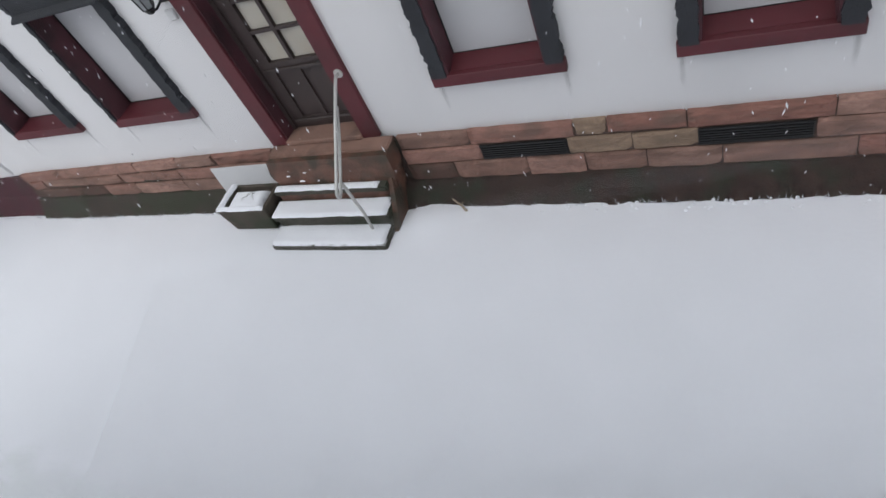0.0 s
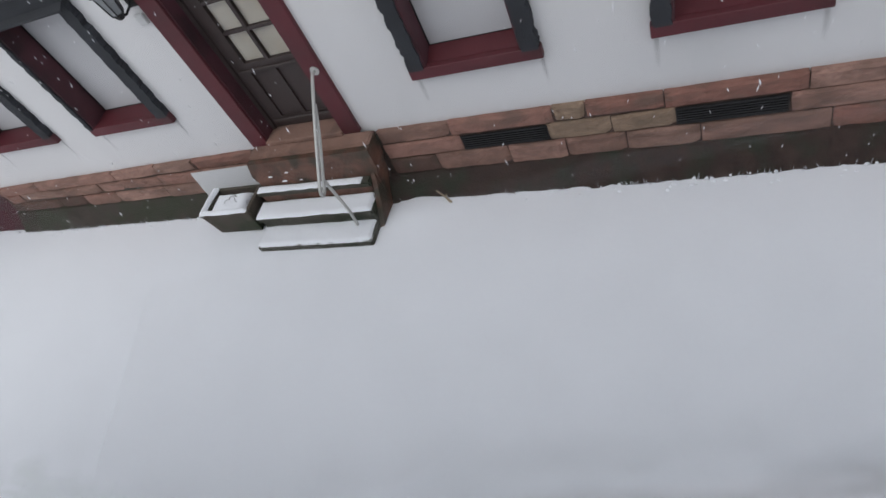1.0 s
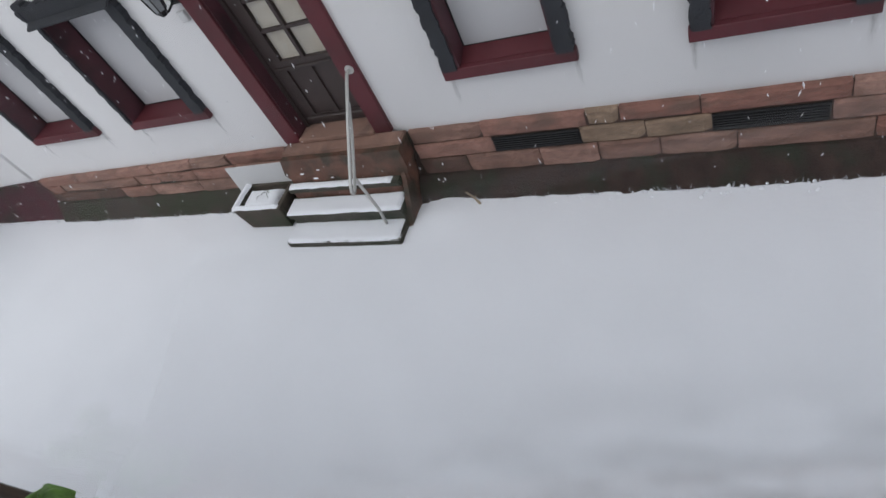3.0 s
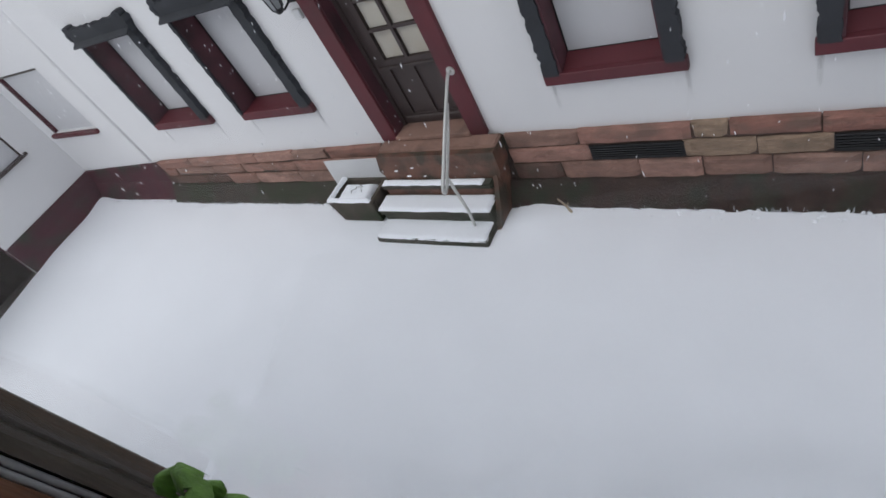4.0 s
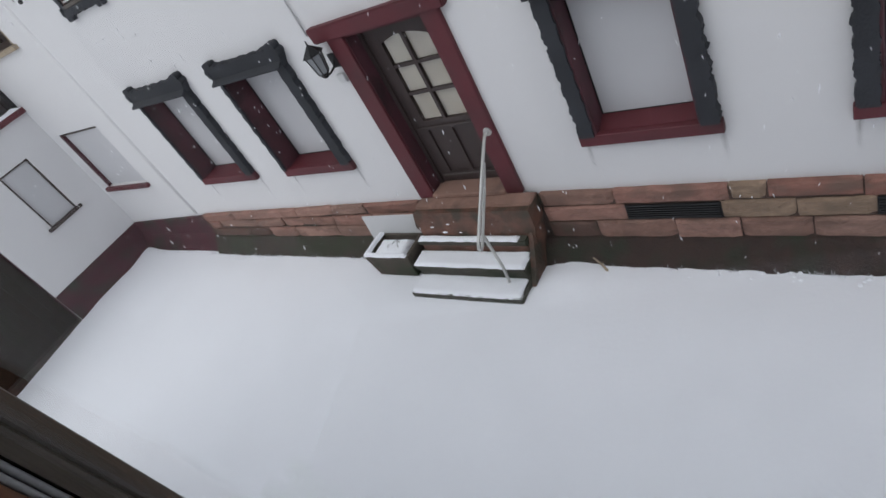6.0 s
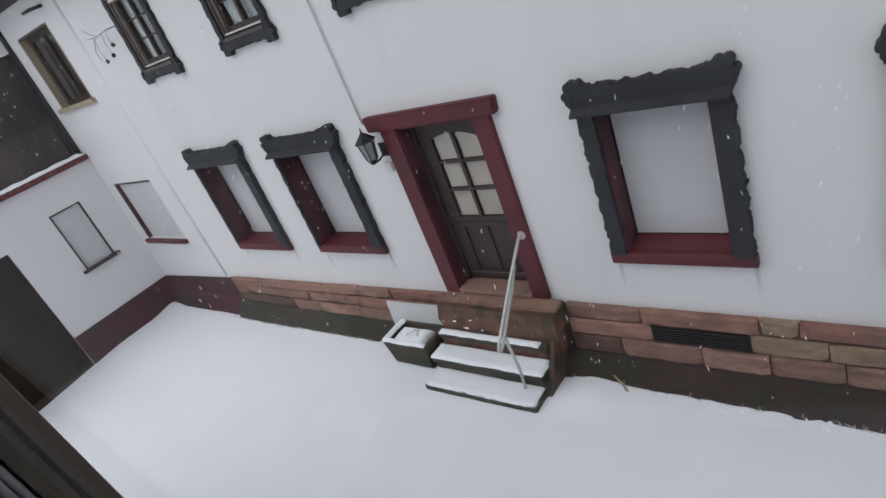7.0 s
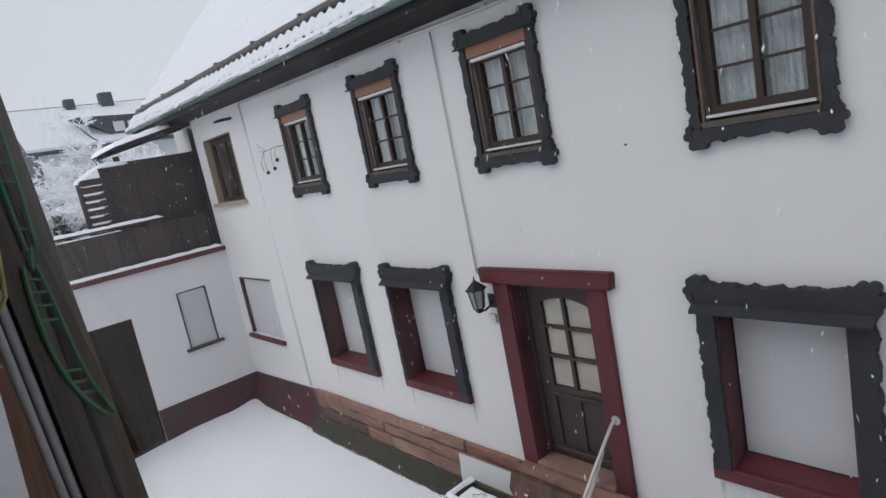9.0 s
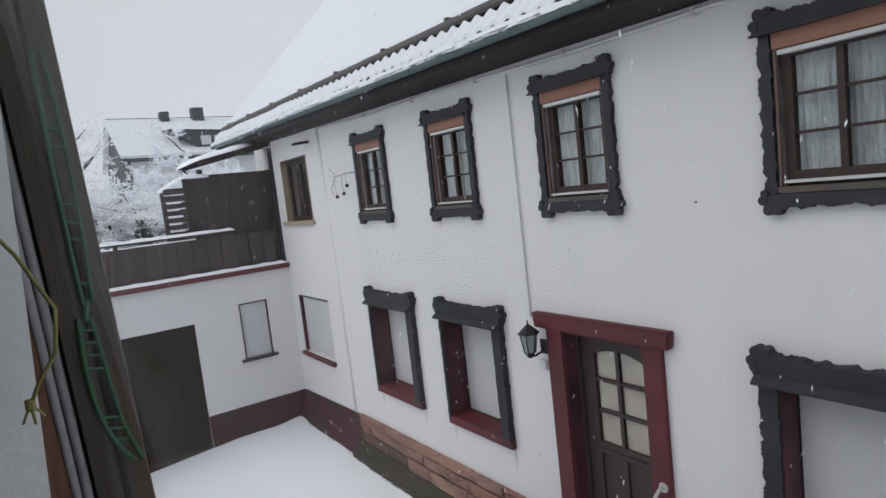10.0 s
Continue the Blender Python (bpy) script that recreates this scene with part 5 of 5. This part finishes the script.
for k in range(5):
    ga.faces.new((a[k], a[(k + 1) % 5], b[(k + 1) % 5], b[k]))
part("gable_cladding", ga, FARDARK, fh, "dark clad gable")
part("eave_board", B(-26.85, -26.75, -0.6, 14.4, 7.58, 7.74), FARDARK, fh)
for y0, y1, zt in ((2.0, 2.42, 10.42), (3.58, 4.15, 10.6)):
    part("chimney", B(-31.3, -30.7, y0, y1, 9.6, zt), FARDARK, fh)
do = bmesh.new()
fp = [(1.75, 9.06), (4.5, 8.95), (4.28, 8.10), (2.85, 8.13)]
a, b = [do.verts.new((-27.35, y, z)) for y, z in fp], [do.verts.new((-30.2, y, z + (0.25 if z > 8.5 else 0))) for y, z in fp]
do.faces.new(a), do.faces.new(b[::-1])
for k in range(4):
    do.faces.new((a[k], a[(k + 1) % 4], b[(k + 1) % 4], b[k]))
dorm = part("dormer", do, FARDARK, fh, "dark slate-clad dormer")
for y in (3.02, 3.64):
    part("pane", B(-27.34, -27.31, y, y + 0.46, 8.26, 8.70), SHUTTER, dorm)
part("dormer_snow", snow_pile(-30.0, -27.3, 1.7, 4.55, 9.05, 0.07, 71, lambda x, y: -(x + 27.3) * 0.10 - (y - 1.75) * 0.04, step=0.15), SNOW_ROOF, dorm, "snow on the dormer roof", True)
wn_ = part("window", B(-27.29, -27.24, 1.75, 2.25, 6.7, 7.25), FARDARK, fh)
part("pane", B(-27.24, -27.22, 1.81, 2.19, 6.76, 7.19), UNLIT, wn_)
wire = bmesh.new()
tube(wire, [(-31, y, 10.13 + 0.0012 * (y - 3) ** 2) for y in np.linspace(-0.5, 14, 20)], 0.02, 5)
part("roof_wire", wire, FARDARK, fh)


# ---- snowy trees ----
def snowy_tree(x, y, height, seed, spread_=0.55, levels=6):
    r = random.Random(seed)
    wood, fv_, ff_ = bmesh.new(), [], []

    def rod(p, q, rad):
        o = len(fv_)
        d = (q - p).normalized()
        a = d.orthogonal().normalized() * rad
        c = d.cross(a)
        fv_.extend((p + a, p - a * 0.5 + c * 0.87, p - a * 0.5 - c * 0.87, q + a, q - a * 0.5 + c * 0.87, q - a * 0.5 - c * 0.87))
        ff_.extend(((o, o + 1, o + 4, o + 3), (o + 1, o + 2, o + 5, o + 4), (o + 2, o, o + 3, o + 5)))

    def clump(p, s):
        o = len(fv_)
        fv_.extend((p + Vector((s * r.uniform(0.7, 1.3), 0, 0)), p + Vector((0, s * r.uniform(0.7, 1.3), 0)), p - Vector((s, 0, 0)), p - Vector((0, s, 0)), p + Vector((0, 0, s * 0.7)), p - Vector((0, 0, s * 0.4))))
        ff_.extend(((o, o + 1, o + 4), (o + 1, o + 2, o + 4), (o + 2, o + 3, o + 4), (o + 3, o, o + 4), (o + 1, o, o + 5), (o + 2, o + 1, o + 5), (o + 3, o + 2, o + 5), (o, o + 3, o + 5)))

    def grow(p, d, ln, rad, lev):
        pts = [p]
        for k in range(3):
            d = (d + Vector((r.uniform(-1, 1), r.uniform(-1, 1), r.uniform(-0.5, 0.8))) * 0.3).normalized()
            pts.append(pts[-1] + d * ln / 3)
        if lev <= 3:
            tube(wood, pts, rad, 4, rad * 0.65)
        if lev >= 1:
            up = Vector((0, 0, rad * 0.5 + 0.004))
            for a, b in zip(pts, pts[1:]):
                rod(a + up, b + up, max(rad * 0.9, 0.0115 if levels < 7 else 0.0095))
            if lev > 2:
                clump(pts[-1], r.uniform(0.02, 0.055))
        if lev >= levels:
            return
        for k in range(7 if not lev else 4 if lev < 4 else 3):
            q = pts[1 + (k % 3)] if lev else pts[1] + (pts[3] - pts[1]) * (k / 6)
            s = Vector((r.uniform(-1, 1), r.uniform(-1, 1), r.uniform(-0.45, 0.6))).normalized()
            grow(q, (d * (1 - spread_) + s * spread_).normalized(), ln * r.uniform(0.50, 0.70), rad * 0.55, lev + 1)

    grow(Vector((0, 0, -0.1)), Vector((0, 0, 1)), height * 0.42, height * 0.018, 0)
    t = thing("tree", x, y, 0, "bare deciduous tree with snow on every branch", "tree", "snowy trees")
    part("trunk", wood, BARK, t, "dark bare trunk and limbs")
    me = bpy.data.meshes.new("crown")
    me.from_pydata(fv_, [], ff_)
    me.materials.append(SNOW)
    o = new("crown", me)
    o.parent = t
    tagged(o, "snow-laden twigs")
    return t


snowy_tree(-18.0, -1.2, 9.6, 3, 0.6, 7)
snowy_tree(-17.0, -2.5, 8.6, 8, 0.66, 7)
snowy_tree(-19.5, -2.4, 9.4, 12, 0.62)
snowy_tree(-16.4, -1.5, 7.2, 21, 0.7, 7)
snowy_tree(-22.0, -3.0, 12.0, 30, 0.6)
snowy_tree(-15.9, -2.4, 6.8, 41, 0.72, 7)
cf = thing("conifer", -14.6, -1.9, 0, "small dark green conifer bush dusted with snow", "bush")
part("trunk", tube(bmesh.new(), [(0, 0, -0.05), (0.02, 0, 2), (0, 0, 4.4)], 0.06, 6, 0.02), BARK, cf)
fo = bmesh.new()
rr_ = random.Random(5)
for k in range(1500):
    z = rr_.uniform(0.6, 4.55)
    rad = 0.55 * (1 - (z / 4.9) ** 3) * rr_.uniform(0.3, 1.0)
    a = rr_.uniform(0, 6.283)
    c = Vector((rad * math.cos(a), rad * math.sin(a), z))
    u, w = Vector((rr_.uniform(-1, 1), rr_.uniform(-1, 1), rr_.uniform(-0.5, 1))).normalized() * 0.14, Vector((rr_.uniform(-1, 1), rr_.uniform(-1, 1), 0)).normalized() * 0.03
    fo.faces.new([fo.verts.new(c - w), fo.verts.new(c + w), fo.verts.new(c + u)])
part("crown", fo, CONIFER, cf)

# ---- grass tips at the wall and falling snow ----
gr, gd = bmesh.new(), bmesh.new()
rg = random.Random(9)
for k in range(420):
    x = rg.uniform(-8.8, 6.0)
    if -1.6 < x < 0.15 or -2.4 < x < -1.5:
        continue
    y = (-0.312 if x > 0 else -0.285 if x > -6.4 else -0.255) - rg.random() * 0.02
    p = Vector((x, y, -0.02))
    q = p + Vector((rg.uniform(-0.03, 0.03), rg.uniform(-0.03, 0.02), rg.uniform(0.03, 0.085)))
    tube(gr if k % 7 else gd, [p, (p + q) / 2 + Vector((rg.uniform(-0.006, 0.006), 0, 0)), q], 0.0035, 3, 0.0018)
solid("grass_tips", gr, SNOW_ROOF, "frosted grass tips poking through snow along the wall", "grass", "stuff")
solid("grass_stalks", gd, BARK, "dark dry grass stalks poking through snow along the wall", "grass", "stuff")
lv, lf_ = [], []
rl_ = random.Random(14)
for k in range(300):
    x = rl_.uniform(-8.9, 6.0)
    if -2.35 < x < 0.0:
        continue
    base = -0.325 if x > 0 else -0.295
    c = Vector((x, base - rl_.random() ** 2 * 0.12 + 0.015, 0.0))
    s = rl_.uniform(0.005, 0.019)
    if abs(x - 0.3) < 0.25:
        s *= 1.5
    o = len(lv)
    for a in range(7):
        t_ = a / 7 * 6.283
        lv.append(c + Vector((math.cos(t_) * s * rl_.uniform(1.0, 2.0), math.sin(t_) * s * 0.9, -0.01)))
        lv.append(c + Vector((math.cos(t_) * s * 0.8, math.sin(t_) * s * 0.5, s * rl_.uniform(0.6, 1.0))))
    lv.append(c + Vector((0, 0, s * 1.15)))
    for a in range(7):
        p, q = o + 2 * a, o + 2 * ((a + 1) % 7)
        lf_ += [(p, q, q + 1, p + 1), (p + 1, q + 1, o + 14)]
lm_ = bpy.data.meshes.new("snow_crumbs")
lm_.from_pydata(lv, [], lf_)
lm_.materials.append(SNOW)
lm_.polygons.foreach_set("use_smooth", [True] * len(lf_))
tagged(new("snow_crumbs", lm_), "loose snow crumbs heaped along the foot of the wall", "snow", "", "stuff")
tg = bmesh.new()
tube(tg, [(0.79, -0.385, -0.01), (0.735, -0.36, 0.08), (0.65, -0.335, 0.165)], 0.016, 6, 0.008)
tube(tg, [(0.735, -0.36, 0.08), (0.76, -0.35, 0.13)], 0.007, 5, 0.004)
solid("twig", tg, SAND, "pale broken twig leaning against the plinth", "twig")
fv, ff = [], []
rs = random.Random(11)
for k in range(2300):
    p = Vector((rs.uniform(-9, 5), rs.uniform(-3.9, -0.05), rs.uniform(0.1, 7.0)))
    # Drops flakes that the camera would see against the snowy ground.
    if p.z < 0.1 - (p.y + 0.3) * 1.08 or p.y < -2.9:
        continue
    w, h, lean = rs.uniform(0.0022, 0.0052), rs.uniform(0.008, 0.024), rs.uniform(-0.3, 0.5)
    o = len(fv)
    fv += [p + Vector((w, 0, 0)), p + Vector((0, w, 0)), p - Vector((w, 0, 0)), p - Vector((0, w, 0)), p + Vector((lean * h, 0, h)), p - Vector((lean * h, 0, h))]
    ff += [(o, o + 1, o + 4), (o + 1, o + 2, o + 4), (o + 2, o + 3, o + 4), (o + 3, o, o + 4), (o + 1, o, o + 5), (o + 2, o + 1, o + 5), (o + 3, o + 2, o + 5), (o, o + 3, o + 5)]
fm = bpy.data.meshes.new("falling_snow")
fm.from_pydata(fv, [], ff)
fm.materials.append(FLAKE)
tagged(new("falling_snow", fm), "falling snowflakes, kept where the camera sees them against the facade", "snow", "", "stuff")
